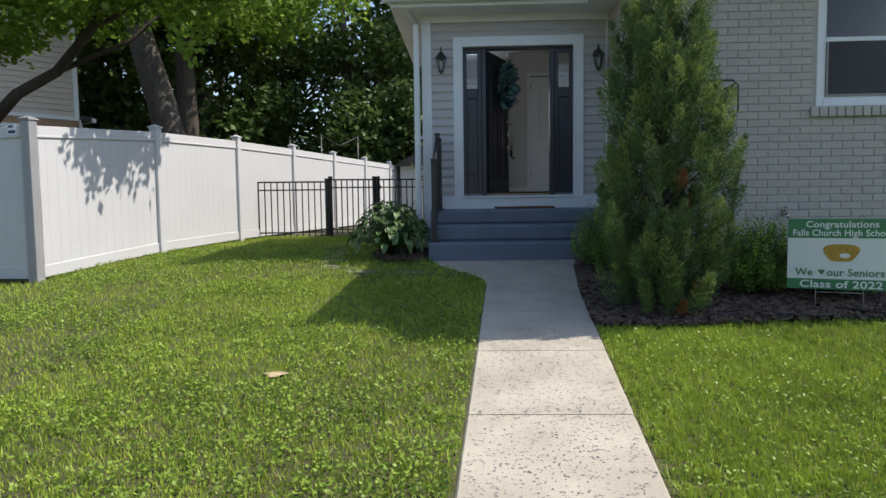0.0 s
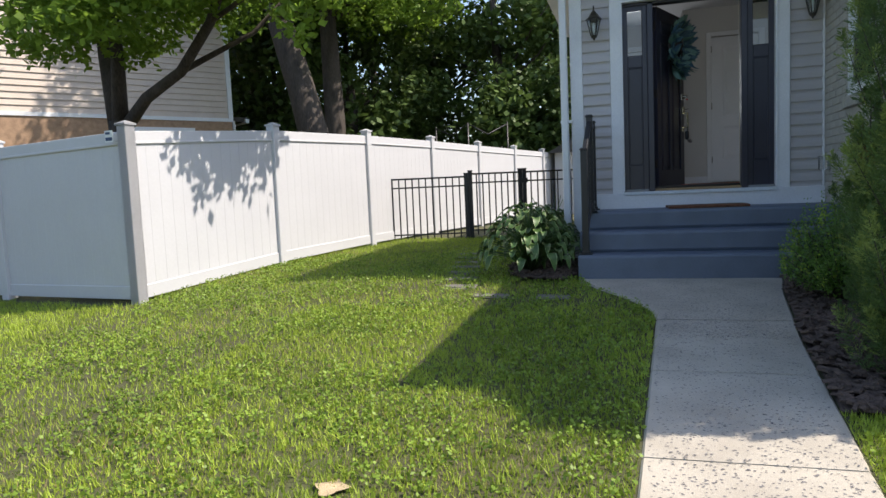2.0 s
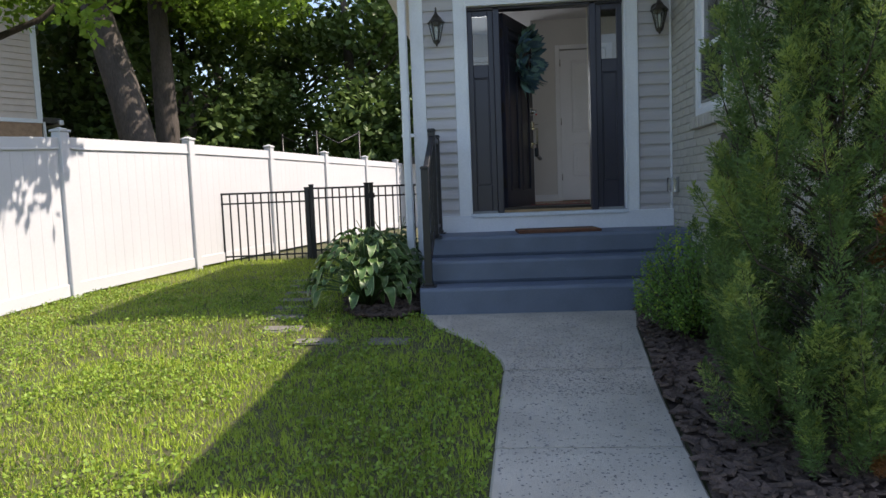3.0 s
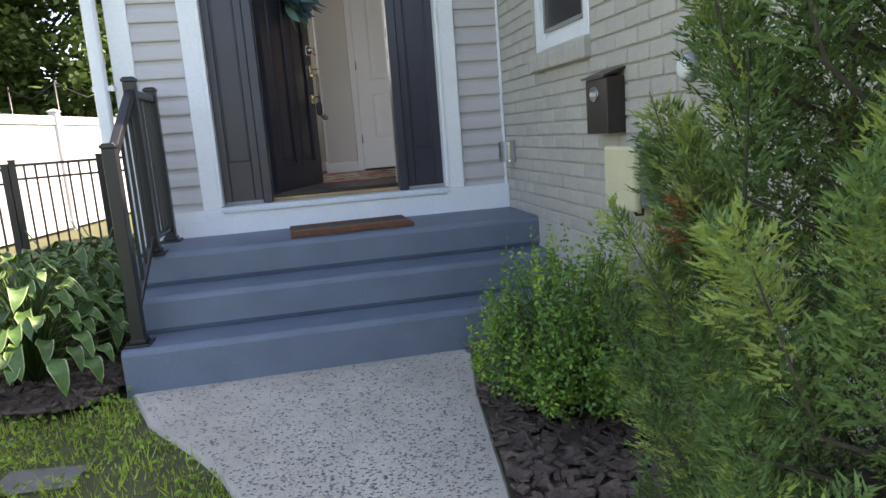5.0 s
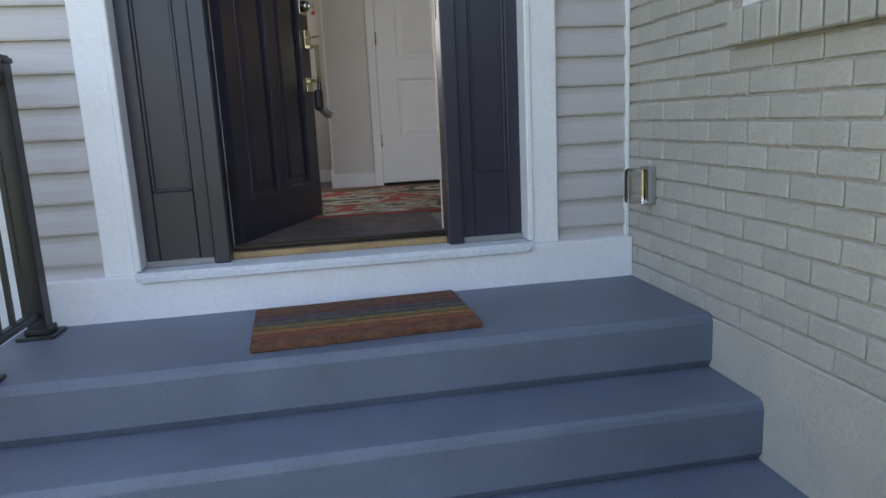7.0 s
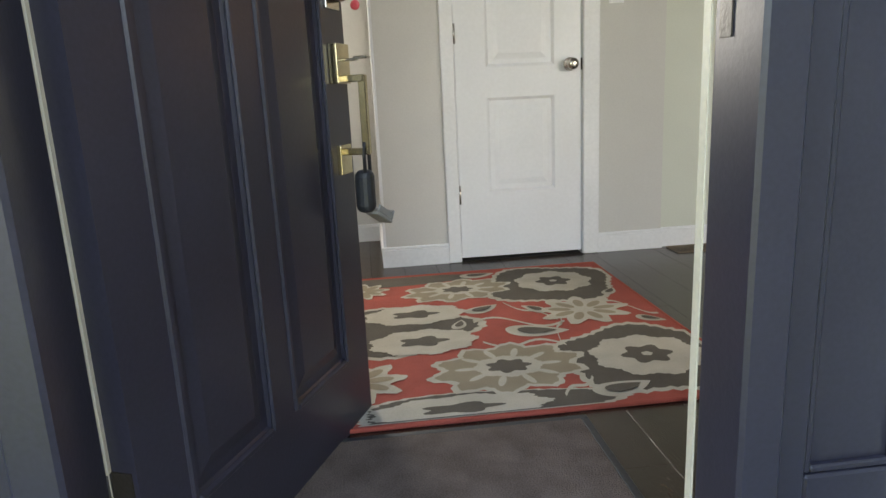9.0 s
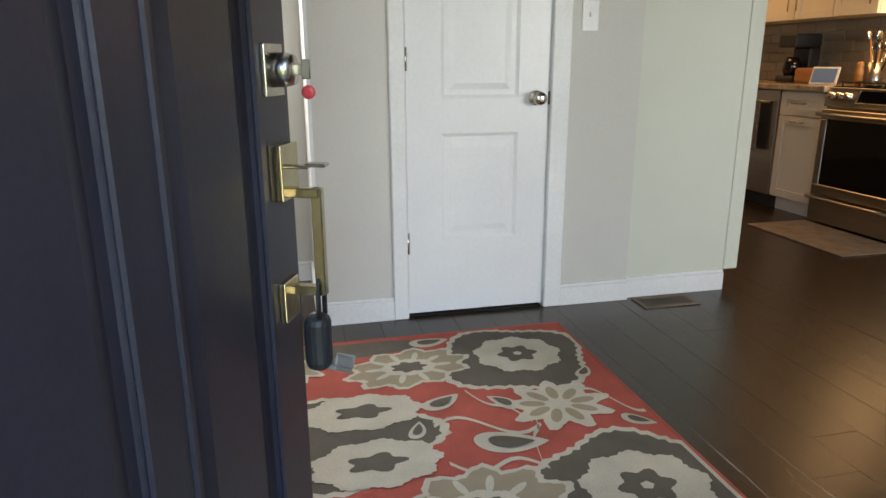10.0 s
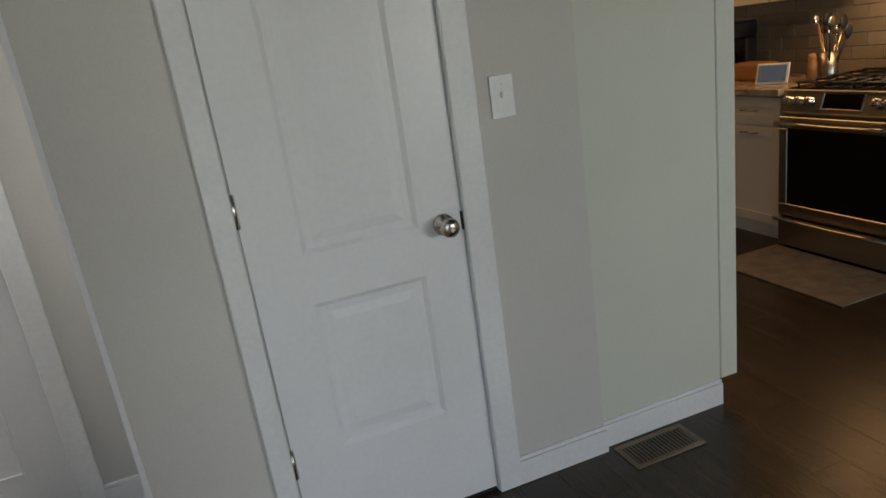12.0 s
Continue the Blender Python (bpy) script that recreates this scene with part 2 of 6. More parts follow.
def boxes(name, rows, m, parent=None, bevel=0.0):
    bm = bmesh.new()
    for r in rows:
        add_box(bm, *r, bevel=bevel, seg=1)
    return bm_object(name, bm, m, parent)


def turned(name, profile, m, parent=None, seg=20, axis="z", at=(0, 0, 0)):
    """A turned shape from (radius, height) rows."""
    vs, fs = [], []
    for r, h in profile:
        for i in range(seg):
            a = 2 * math.pi * i / seg
            p = (r * math.cos(a), r * math.sin(a), h)
            p = {"z": p, "y": (p[0], -h, p[1]), "x": (h, p[0], p[1])}[axis]
            vs.append((p[0] + at[0], p[1] + at[1], p[2] + at[2]))
    for j in range(len(profile) - 1):
        for i in range(seg):
            k = (i + 1) % seg
            fs.append((j * seg + i, j * seg + k, (j + 1) * seg + k, (j + 1) * seg + i))
    fs.append(tuple(range(seg))[::-1])
    fs.append(tuple(range((len(profile) - 1) * seg, len(profile) * seg)))
    bm = bmesh.new()
    bv = [bm.verts.new(v) for v in vs]
    for f in fs:
        bm.faces.new([bv[i] for i in f])
    return bm_object(name, bm, m, parent, smooth=seg > 8)


def tube_data(path, radii, seg=8):
    vs, fs = [], []
    path = [Vector(p) for p in path]
    for j, p in enumerate(path):
        d = (path[min(j + 1, len(path) - 1)] - path[max(j - 1, 0)]).normalized()
        u = d.cross(Vector((0.31, 0.17, 0.93))).normalized()
        w = d.cross(u)
        r = radii[j] if isinstance(radii, (list, tuple)) else radii
        for i in range(seg):
            a = 2 * math.pi * i / seg
            vs.append(p + u * r * math.cos(a) + w * r * math.sin(a))
    n = len(path)
    for j in range(n - 1):
        for i in range(seg):
            k = (i + 1) % seg
            fs.append((j * seg + i, j * seg + k, (j + 1) * seg + k, (j + 1) * seg + i))
    fs.append(tuple(range(seg))[::-1])
    fs.append(tuple(range((n - 1) * seg, n * seg)))
    return vs, fs


def tubes(name, items, m, parent=None, seg=8):
    V, F = [], []
    for path, radii in items:
        v, f = tube_data(path, radii, seg)
        o = len(V)
        V += v
        F += [tuple(i + o for i in q) for q in f]
    return mesh(name, V, F, m, parent, smooth=True)


def thing(name, label, category, group="", at=(0, 0, 0), turn=0):
    e = new(name)
    e.empty_display_size = 0.1
    e.matrix_basis = pose(*at, 0, 0, turn)
    return tagged(e, label, category, group)


def structure(ob, label="", category=""):
    return tagged(ob, label, category, kind="structure")


def leaf_quads(c, length, width, rng, up=0.0, droop=0.0):
    """Rhombic leaves at the places c, turned at random; up: how much they face the sky."""
    n = len(c)
    d = rng.normal(size=(n, 3))
    d[:, 2] = d[:, 2] * (1 - up) - droop
    d /= np.linalg.norm(d, axis=1, keepdims=True)
    e = rng.normal(size=(n, 3))
    e[:, 2] *= 1 - up
    w = np.cross(d, np.cross(e, d))
    w /= np.linalg.norm(w, axis=1, keepdims=True) + 1e-9
    L = (length * rng.uniform(0.65, 1.25, n))[:, None]
    W = (width * rng.uniform(0.65, 1.25, n))[:, None]
    return np.stack([c, c + d * L * 0.5 + w * W * 0.5, c + d * L, c + d * L * 0.45 - w * W * 0.5], axis=1)


def ground_z(x, y):
    s = -1.2 - y
    soft = np.where(s > 4, s, np.log1p(np.exp(np.clip(s * 5, -40, 40))) / 5)
    soft = np.minimum(soft, 11 + 0 * soft)
    z = 0.014 * np.clip(y + 1.2, 0, 5) - 0.098 * soft
    return z - 0.03 * np.clip(-3.5 - x, 0, 5) * np.clip((1.5 - y) / 3, 0, 1)


def gz(x, y):
    return float(ground_z(np.array(float(x)), np.array(float(y))))


F = 0.84        # inside floor
CEIL = F + 2.44

# ---- ground, walk and beds ----
def make_ground():
    xs = np.unique(np.concatenate([np.linspace(-60, -8, 14), np.linspace(-8, 6, 57), np.linspace(6, 60, 14), [-900, 900]]))
    ys = np.unique(np.concatenate([np.linspace(-60, -14, 12), np.linspace(-14, 6, 81), np.linspace(6, 60, 14), [-900, 900]]))
    X, Y = np.meshgrid(xs, ys)
    Z = ground_z(X, Y) - 0.012
    inside = (X > -1.4) & (Y > -1.3) | (X > 1.3) & (Y > -2.6)
    Z = np.where(inside, np.minimum(Z, -0.06), Z)
    n = len(xs)
    faces = [(j * n + i, j * n + i + 1, (j + 1) * n + i + 1, (j + 1) * n + i) for j in range(len(ys) - 1) for i in range(n - 1)]
    ob = mesh("ground", np.stack([X, Y, Z], -1).reshape(-1, 3).tolist(), faces, M_soil, smooth=True)
    return structure(ob, "mown green lawn with dry brownish patches", "lawn")


make_ground()


def walk_left(y):
    if y > -1.6:
        return -1.2 + 0.18 * (-1.15 - y) / 0.45
    if y > -2.55:
        t = (-1.6 - y) / 0.95
        return -1.02 + 0.49 * math.sin(t * math.pi / 2) ** 1.0
    return -0.53 + 0.061 * (y + 2.55)


def walk_right(y):
    if y < -3.0:
        return 0.45 + 0.061 * (y + 1.7)
    return 0.51 + 0.107 * (y + 1.7) if y < -1.7 else 0.62 - 0.11 * min(1, (-1.15 - y) / 0.55)


pavement = structure(new("pavement"), "pale speckled concrete front walk with joints", "path")
slab_rng = random.Random(4)
joints = [-1.17, -2.56, -3.62, -4.72, -5.83, -6.95, -8.05, -9.2, -10.6, -12.0]
for a, b in zip(joints, joints[1:]):
    a, b = a - 0.005, b + 0.005
    bm = bmesh.new()
    k = 14
    rings = []
    for i in range(k + 1):
        y = a + (b - a) * i / k
        l, r = walk_left(y), walk_right(y)
        e = 0.006 if i in (0, k) else 0.0
        row = []
        for x, dz in ((l, -0.10), (l, -0.008), (l + 0.012, 0.004), (r - 0.012, 0.004), (r, -0.008), (r, -0.10)):
            row.append(bm.verts.new((x, y, gz(x, y) + dz - e)))
        rings.append(row)
    for p, q in zip(rings, rings[1:]):
        for i in range(5):
            bm.faces.new((p[i], p[i + 1], q[i + 1], q[i]))
    bm.faces.new(rings[0])
    bm.faces.new(rings[-1][::-1])
    bm_object("slab", bm, M_conc, pavement)
rng = np.random.default_rng(3)
py = np.concatenate([rng.uniform(-8.5, -1.2, 7500), rng.uniform(-3.0, -1.2, 3500)])
px = np.array([rng.uniform(walk_left(y) + 0.03, walk_right(y) - 0.03) for y in py])
keep = np.array([noise.noise(Vector((x * 2.2, y * 2.2, 3))) > -0.9 for x, y in zip(px, py)])
px, py = px[keep], py[keep]
pc = np.stack([px, py, ground_z(px, py) + 0.0052], 1)
ang = rng.uniform(0, 6.28, len(px))
sz = rng.uniform(0.002, 0.007, len(px))
corner = [pc + np.stack([np.cos(ang + k * 1.57) * sz * (1 if k % 2 else 1.5), np.sin(ang + k * 1.57) * sz, 0 * ang], 1) for k in range(4)]
tagged(bulk("pebble", np.stack(corner, 1), 4, M_peb, pavement), "dark exposed pebbles", kind="stuff")


def on_walk(x, y):
    return y < -1.15 and walk_left(y) - 0.01 < x < walk_right(y) + 0.01


def bed_front(x):
    return -4.10 - 0.06 * math.sin(x * 2.1) + 0.01 * x


def in_bed(x, y):
    return (walk_right(y) if y < -1.15 else 0.6) < x and bed_front(x) < y < -1.0 or (-2.0 < x < -1.2 and -1.35 < y < 1.2 and (x + 1.55) ** 2 / 0.2 + (y + 0.3) ** 2 / 1.2 < 1)


# mulch bed beside the walk
V, Q = [], []
for i in range(33):
    x0 = 0.2 + 4.6 * i / 32
    for j in range(15):
        y = bed_front(x0) + (-1.0 - bed_front(x0)) * j / 14
        x = max(x0, walk_right(y) + 0.005) if y < -1.15 else x0
        V.append((x, y, gz(x, y) + 0.012 + 0.02 * noise.noise(Vector((x * 4, y * 4, 0)))))
for i in range(32):
    for j in range(14):
        Q.append((i * 15 + j, i * 15 + 15 + j, i * 15 + 16 + j, i * 15 + j + 1))
bed = structure(mesh("mulch_bed", V, Q, M_mulch, smooth=True), "dark brown bark mulch bed beside the walk", "mulch bed")


def chips(name, n, test, xr, yr, seed, parent):
    r = np.random.default_rng(seed)
    out = []
    while len(out) < n:
        x, y = r.uniform(*xr), r.uniform(*yr)
        if not test(x, y):
            continue
        a, t = r.uniform(0, 6.28), r.uniform(-0.45, 0.45)
        l, w, h = r.uniform(0.02, 0.055), r.uniform(0.010, 0.026), r.uniform(0.003, 0.009)
        m = pose(x, y, gz(x, y) + 0.03 + r.uniform(0, 0.02), math.degrees(t), math.degrees(r.uniform(-0.4, 0.4)), math.degrees(a))
        c = [m @ Vector((sx * l, sy * w, sz_ * h)) for sx, sy, sz_ in ((-1, -1, -1), (1, -0.7, -1), (1, 1, -1), (-0.8, 1, -1), (-1, -0.8, 1), (0.9, -0.7, 1), (0.9, 0.9, 1), (-0.8, 0.8, 1))]
        for f in ((4, 5, 6, 7), (0, 1, 5, 4), (1, 2, 6, 5), (2, 3, 7, 6), (3, 0, 4, 7)):
            out.append([c[i] for i in f])
    return tagged(bulk(name, out, 4, M_mulch, parent), "loose bark chips", kind="stuff")


chips("bark_chips", 26000, lambda x, y: walk_right(y) + 0.01 < x and bed_front(x) - 0.03 < y and (x < 1.2 or y < -2.7), (0.2, 4.4), (-4.3, -1.2), 5, bed)
bed2 = structure(mesh("mulch_bed_2", [(-1.55 + 0.5 * math.cos(a) if math.cos(a) < 0 else -1.55 + 0.33 * math.cos(a), -0.3 + 1.1 * math.sin(a), 0.03) for a in [k * math.pi / 12 for k in range(24)]], [tuple(range(24))], M_mulch), "bark mulch bed under the hostas", "mulch bed")
chips("bark_chips", 5000, lambda x, y: in_bed(x, y) and x < -1.22, (-2.0, -1.2), (-1.35, 0.9), 6, bed2)

# ---- lawn blades ----
def blades(name, n, xr, yr, test, h, w, m, seed, clump=0.0):
    r = np.random.default_rng(seed)
    x, y = r.uniform(*xr, n), r.uniform(*yr, n)
    k = np.array([test(a, b) for a, b in zip(x, y)])
    x, y = x[k], y[k]
    n = len(x)
    z = ground_z(x, y) - 0.014
    a, lean = r.uniform(0, 6.28, n), r.normal(0, 0.5, n)
    b = r.uniform(0, 6.28, n)
    tuft = np.array([noise.noise(Vector((p * 11, q * 11, 2))) for p, q in zip(x, y)])
    hh = h * r.uniform(0.55, 1.3, n) * (1 + 0.9 * tuft)
    ww = w * r.uniform(0.6, 1.4, n)
    base = np.stack([x, y, z], 1)
    s = np.stack([np.cos(a) * ww / 2, np.sin(a) * ww / 2, 0 * a], 1)
    tip = base + np.stack([np.cos(b) * hh * lean, np.sin(b) * hh * lean, hh], 1)
    return tagged(bulk(name, np.stack([base - s, base + s, tip], 1), 3, m), "", "grass", kind="stuff")


def lawn(x, y):
    return not on_walk(x, y) and not in_bed(x, y) and not (x > -1.25 and y > -1.2) and x > -5.95 + 0.175 * (y + 1.9) and not any(abs(x - sx) < 0.15 and abs(y - sy) < 0.07 for sx, sy in STONES)


STONES = [(-1.38, -1.9), (-1.95, -1.86), (-2.33, -1.5), (-2.42, -1.12), (-2.5, -0.72), (-2.58, -0.3), (-2.66, 0.14), (-2.75, 0.6), (-2.83, 1.05)]
tagged(blades("grass", 200000, (-5.8, 4.2), (-9.2, 3.6), lawn, 0.042, 0.009, M_grass, 11), "short mown green grass blades")
tagged(blades("grass", 80000, (-3.6, 2.0), (-8.2, -2.2), lawn, 0.036, 0.008, M_grass, 12), "short mown green grass blades")
tagged(blades("dry_grass", 52000, (-5.8, 3.6), (-9.2, 2), lambda x, y: lawn(x, y) and noise.noise(Vector((x * 0.9, y * 0.9, 7))) > 0.05, 0.035, 0.006, M_dry, 13), "dry straw-coloured grass in patches")
r = np.random.default_rng(14)
cx, cy = r.uniform(-5.6, 3.6, 150000), -8.9 + 9.9 * r.uniform(0, 1, 150000) ** 1.35
sparse = r.uniform(0, 1, len(cx))
k = np.array([lawn(a, b) and (a < 0 or q < 0.35) and noise.noise(Vector((a * 1.3, b * 1.3, 1))) + 0.8 * noise.noise(Vector((a * 6, b * 6, 4))) > -0.12 for a, b, q in zip(cx, cy, sparse)])
cx, cy = cx[k], cy[k]
tagged(bulk("clover", leaf_quads(np.stack([cx, cy, ground_z(cx, cy) + r.uniform(0.012, 0.045, len(cx))], 1), 0.025, 0.021, r, up=0.45), 4, M_clover), "low clover leaves in the lawn", "clover", kind="stuff")
tagged(mesh("bare_patch", [(-1.99 + (0.075 + 0.025 * math.sin(3 * a)) * math.cos(a), -5.2 + (0.07 + 0.02 * math.cos(4 * a)) * math.sin(a), gz(-1.99, -5.2) + 0.008) for a in [k * math.pi / 9 for k in range(18)]], [tuple(range(18))], mat("pale_sand", (0.55, 0.42, 0.25), 0.95, 0.2, 20, 120, 0.6)), "small bare patch of pale sand in the lawn", "bare patch", kind="stuff")
tagged(blades("grass", 70000, (0.2, 4.2), (-7.8, -3.9), lawn, 0.045, 0.009, M_grass, 15), "short mown green grass blades")
tagged(blades("grass", 40000, (-9.0, -5.7), (-6.5, -1.4), lambda x, y: y < -2.05 - 0.19 * (x + 5.745) and (x < -5.8 or not lawn(x, y)), 0.042, 0.010, M_grass, 16), "short mown green grass blades")
stone_rng = random.Random(8)
for sx, sy in STONES:
    bm = bmesh.new()
    add_box(bm, -0.17, 0.17, -0.09, 0.09, -0.03, 0.003, 0.012, 1)
    for v in bm.verts:
        v.co.x += stone_rng.uniform(-0.02, 0.02)
        v.co.y += stone_rng.uniform(-0.015, 0.015)
    o = bm_object("stepping_stone", bm, M_stone)
    o.matrix_basis = pose(sx, sy, gz(sx, sy), 0, 0, stone_rng.uniform(-8, 8))
    tagged(o, "flat grey flagstone set in the lawn", "stepping stone", "stepping stones to the gate")


# ---- entry steps ----
porch = structure(new("porch_steps"), "three slate-blue painted concrete steps", "steps")
for z0, z1, yf in ((-0.1, 0.215, -1.19), (0.215, 0.42, -0.92), (0.42, 0.615, -0.63)):
    bm = bmesh.new()
    n = 40
    prof = [(0.02, z0), (0.0, z0 + 0.03), (0.0, z1 - 0.03), (0.006, z1 - 0.012), (0.02, z1 - 0.002), (0.04, z1), (0.06 - yf, z1 - 0.001)]
    rows = []
    for i in range(n + 1):
        x = -1.21 + 2.44 * i / n
        wob = 0.005 * noise.noise(Vector((x * 2.3, yf * 5, 0)))
        rows.append([bm.verts.new((x, yf + p + (wob if p < 0.3 else 0), z + (0.4 * wob if z > z0 + 0.05 else 0))) for p, z in prof])
    for p, q in zip(rows, rows[1:]):
        for i in range(len(prof) - 1):
            bm.faces.new((p[i], q[i], q[i + 1], p[i + 1]))
    for row, flip in ((rows[0], 1), (rows[-1], 0)):
        e = bm.verts.new((row[0].co.x, 0, z0))
        f = row + [e]
        bm.faces.new(f if flip else f[::-1])
    bm_object("step", bm, M_step, porch, smooth=False)

# ---- door wall ----
DZ = 0.80
wall = structure(new("wall_south"), "taupe lap-sided entry wall with white trim", "wall")
boxes("sheathing", [(-1.33, -0.79, 0.06, 0.17, 0, 3.5), (0.79, 1.40, 0.06, 0.17, 0, 3.5), (-0.79, 0.79, 0.06, 0.17, 2.885, 3.5), (-0.79, 0.79, 0.06, 0.17, 0, 0.765)], M_wall, wall)
box("kick_board", -1.21, 1.232, -0.004, 0.058, 0.60, 0.785, M_white, wall, 0.004)


def plank_mesh(w, exposure=0.118):
    bm = bmesh.new()
    prof = [(0.0, 0.0), (-0.022, 0.001), (-0.024, 0.010), (-0.019, 0.05), (-0.008, 0.088), (-0.006, exposure + 0.004), (0.0, exposure + 0.004)]
    a = [bm.verts.new((0, y, z)) for y, z in prof]
    b = [bm.verts.new((w, y, z)) for y, z in prof]
    for i in range(len(prof) - 1):
        bm.faces.new((a[i], b[i], b[i + 1], a[i + 1]))
    bm.faces.new(a)
    bm.faces.new(b[::-1])
    me = bpy.data.meshes.new("siding_plank")
    bmesh.ops.recalc_face_normals(bm, faces=bm.faces)
    bm.to_mesh(me)
    bm.free()
    me.materials.append(M_siding)
    return me


for x0, x1, zlo, zhi in ((-1.21, -0.905, 0.80, 3.27), (0.905, 1.215, 0.80, 3.27), (-0.905, 0.905, 3.0, 3.27)):
    me = plank_mesh(x1 - x0)
    z = 0.718 + 0.118 * math.floor((zlo - 0.718) / 0.118)
    while z < zhi:
        o = new("plank", me)
        o.parent = wall
        o.matrix_basis = pose(x0, 0.058, z)
        z += 0.118
boxes("corner_board", [(-1.345, -1.21, 0.028, 0.06, 0.03, 3.3), (-1.345, -1.315, 0.06, 0.16, 0.03, 3.3), (1.215, 1.234, 0.03, 0.06, 0.785, 3.3)], M_white, wall, 0.004)
boxes("casing", [(-0.905, -0.785, 0.012, 0.06, 0.785, 3.0), (0.785, 0.905, 0.012, 0.06, 0.785, 3.0), (-0.785, 0.785, 0.012, 0.06, 2.885, 3.0)], M_white, wall, 0.005)
boxes("casing_bead", [(-0.795, -0.770, 0.004, 0.12, 0.80, 2.885), (0.770, 0.795, 0.004, 0.12, 0.80, 2.885), (-0.77, 0.77, 0.004, 0.12, 2.862, 2.890)], M_white, wall, 0.004)
# sill with fine ribs
bm = bmesh.new()
add_box(bm, -0.79, 0.79, -0.012, 0.20, 0.765, 0.795, 0.004, 1)
add_box(bm, -0.77, 0.77, -0.02, -0.012, 0.757, 0.783, 0.003, 1)
bm_object("sill", bm, mat("painted_sill", (0.66, 0.70, 0.74), 0.5, 0.08, 5, 60, 0.05, color2=(0.52, 0.55, 0.57)), wall)
for x in (-0.36, -0.12, 0.12, 0.36):
    turned("screw", [(0.006, 0.0), (0.006, 0.002), (0.004, 0.003)], M_bronze, wall, 8, at=(x, 0.148, 0.822))
box("threshold", -0.45, 0.45, 0.13, 0.17, 0.795, 0.822, mat("worn_oak_threshold", (0.40, 0.25, 0.11), 0.5, 0.2, 8, 60, 0.2), wall, 0.006)
# left side wall, back and rear walls of the entry
W2 = structure(new("wall_west"), "taupe lap-sided side wall of the entry", "wall")
box("sheathing", -1.32, -1.17, 0.17, 3.25, 0, 3.5, M_wall, W2)
me = plank_mesh(3.1)
z = 0.2
while z < 3.2:
    o = new("plank", me)
    o.parent = W2
    o.matrix_basis = pose(-1.322, 3.25, z, 0, 0, -90)
    z += 0.118

# jambs, sidelights and door
unit = structure(new("door_frame"), "blue-black door frame with two panelled sidelights", "door frame")
for s in (-1, 1):
    boxes("mullion", [(min(s * 0.445, s * 0.51), max(s * 0.445, s * 0.51), 0.075, 0.20, 0.795, 2.865)], M_navy, unit, 0.006)
    x0, x1 = sorted((s * 0.51, s * 0.772))
    boxes("stile", [(x0, x0 + 0.055, 0.10, 0.15, 0.80, 2.835), (x1 - 0.055, x1, 0.10, 0.15, 0.80, 2.835), (x0 + 0.055, x1 - 0.055, 0.10, 0.15, 0.80, 1.09), (x0 + 0.055, x1 - 0.055, 0.10, 0.15, 2.17, 2.30), (x0 + 0.055, x1 - 0.055, 0.10, 0.15, 2.78, 2.835)], M_navy, unit, 0.004)
    box("panel", x0 + 0.056, x1 - 0.056, 0.118, 0.14, 1.091, 2.169, M_navy, unit)
    boxes("panel_bead", [(x0 + 0.055, x0 + 0.067, 0.106, 0.12, 1.09, 2.17), (x1 - 0.067, x1 - 0.055, 0.106, 0.12, 1.09, 2.17), (x0 + 0.067, x1 - 0.067, 0.106, 0.12, 1.09, 1.102), (x0 + 0.067, x1 - 0.067, 0.106, 0.12, 2.158, 2.17)], M_navy, unit, 0.003)
    g = box("pane", x0 + 0.056, x1 - 0.056, 0.122, 0.127, 2.301, 2.779, M_glass, unit)
    g.visible_shadow = False
    box("bottom_strip", x0, x1, 0.085, 0.105, 0.796, 0.82, M_grey, unit, 0.003)
box("head", -0.775, 0.775, 0.075, 0.20, 2.835, 2.865, M_navy, unit, 0.004)
boxes("jamb_lining", [(0.4415, 0.4445, 0.202, 0.222, 0.84, 2.835), (-0.45, -0.4445, 0.202, 0.222, 0.84, 2.835)], mat("cream_jamb_paint", (0.66, 0.60, 0.47), 0.5, 0.06), unit)
boxes("strike_plate", [(0.4425, 0.4455, 0.15, 0.18, 1.72, 1.80), (0.4425, 0.4455, 0.15, 0.18, 1.86, 1.93)], M_bronze, unit)


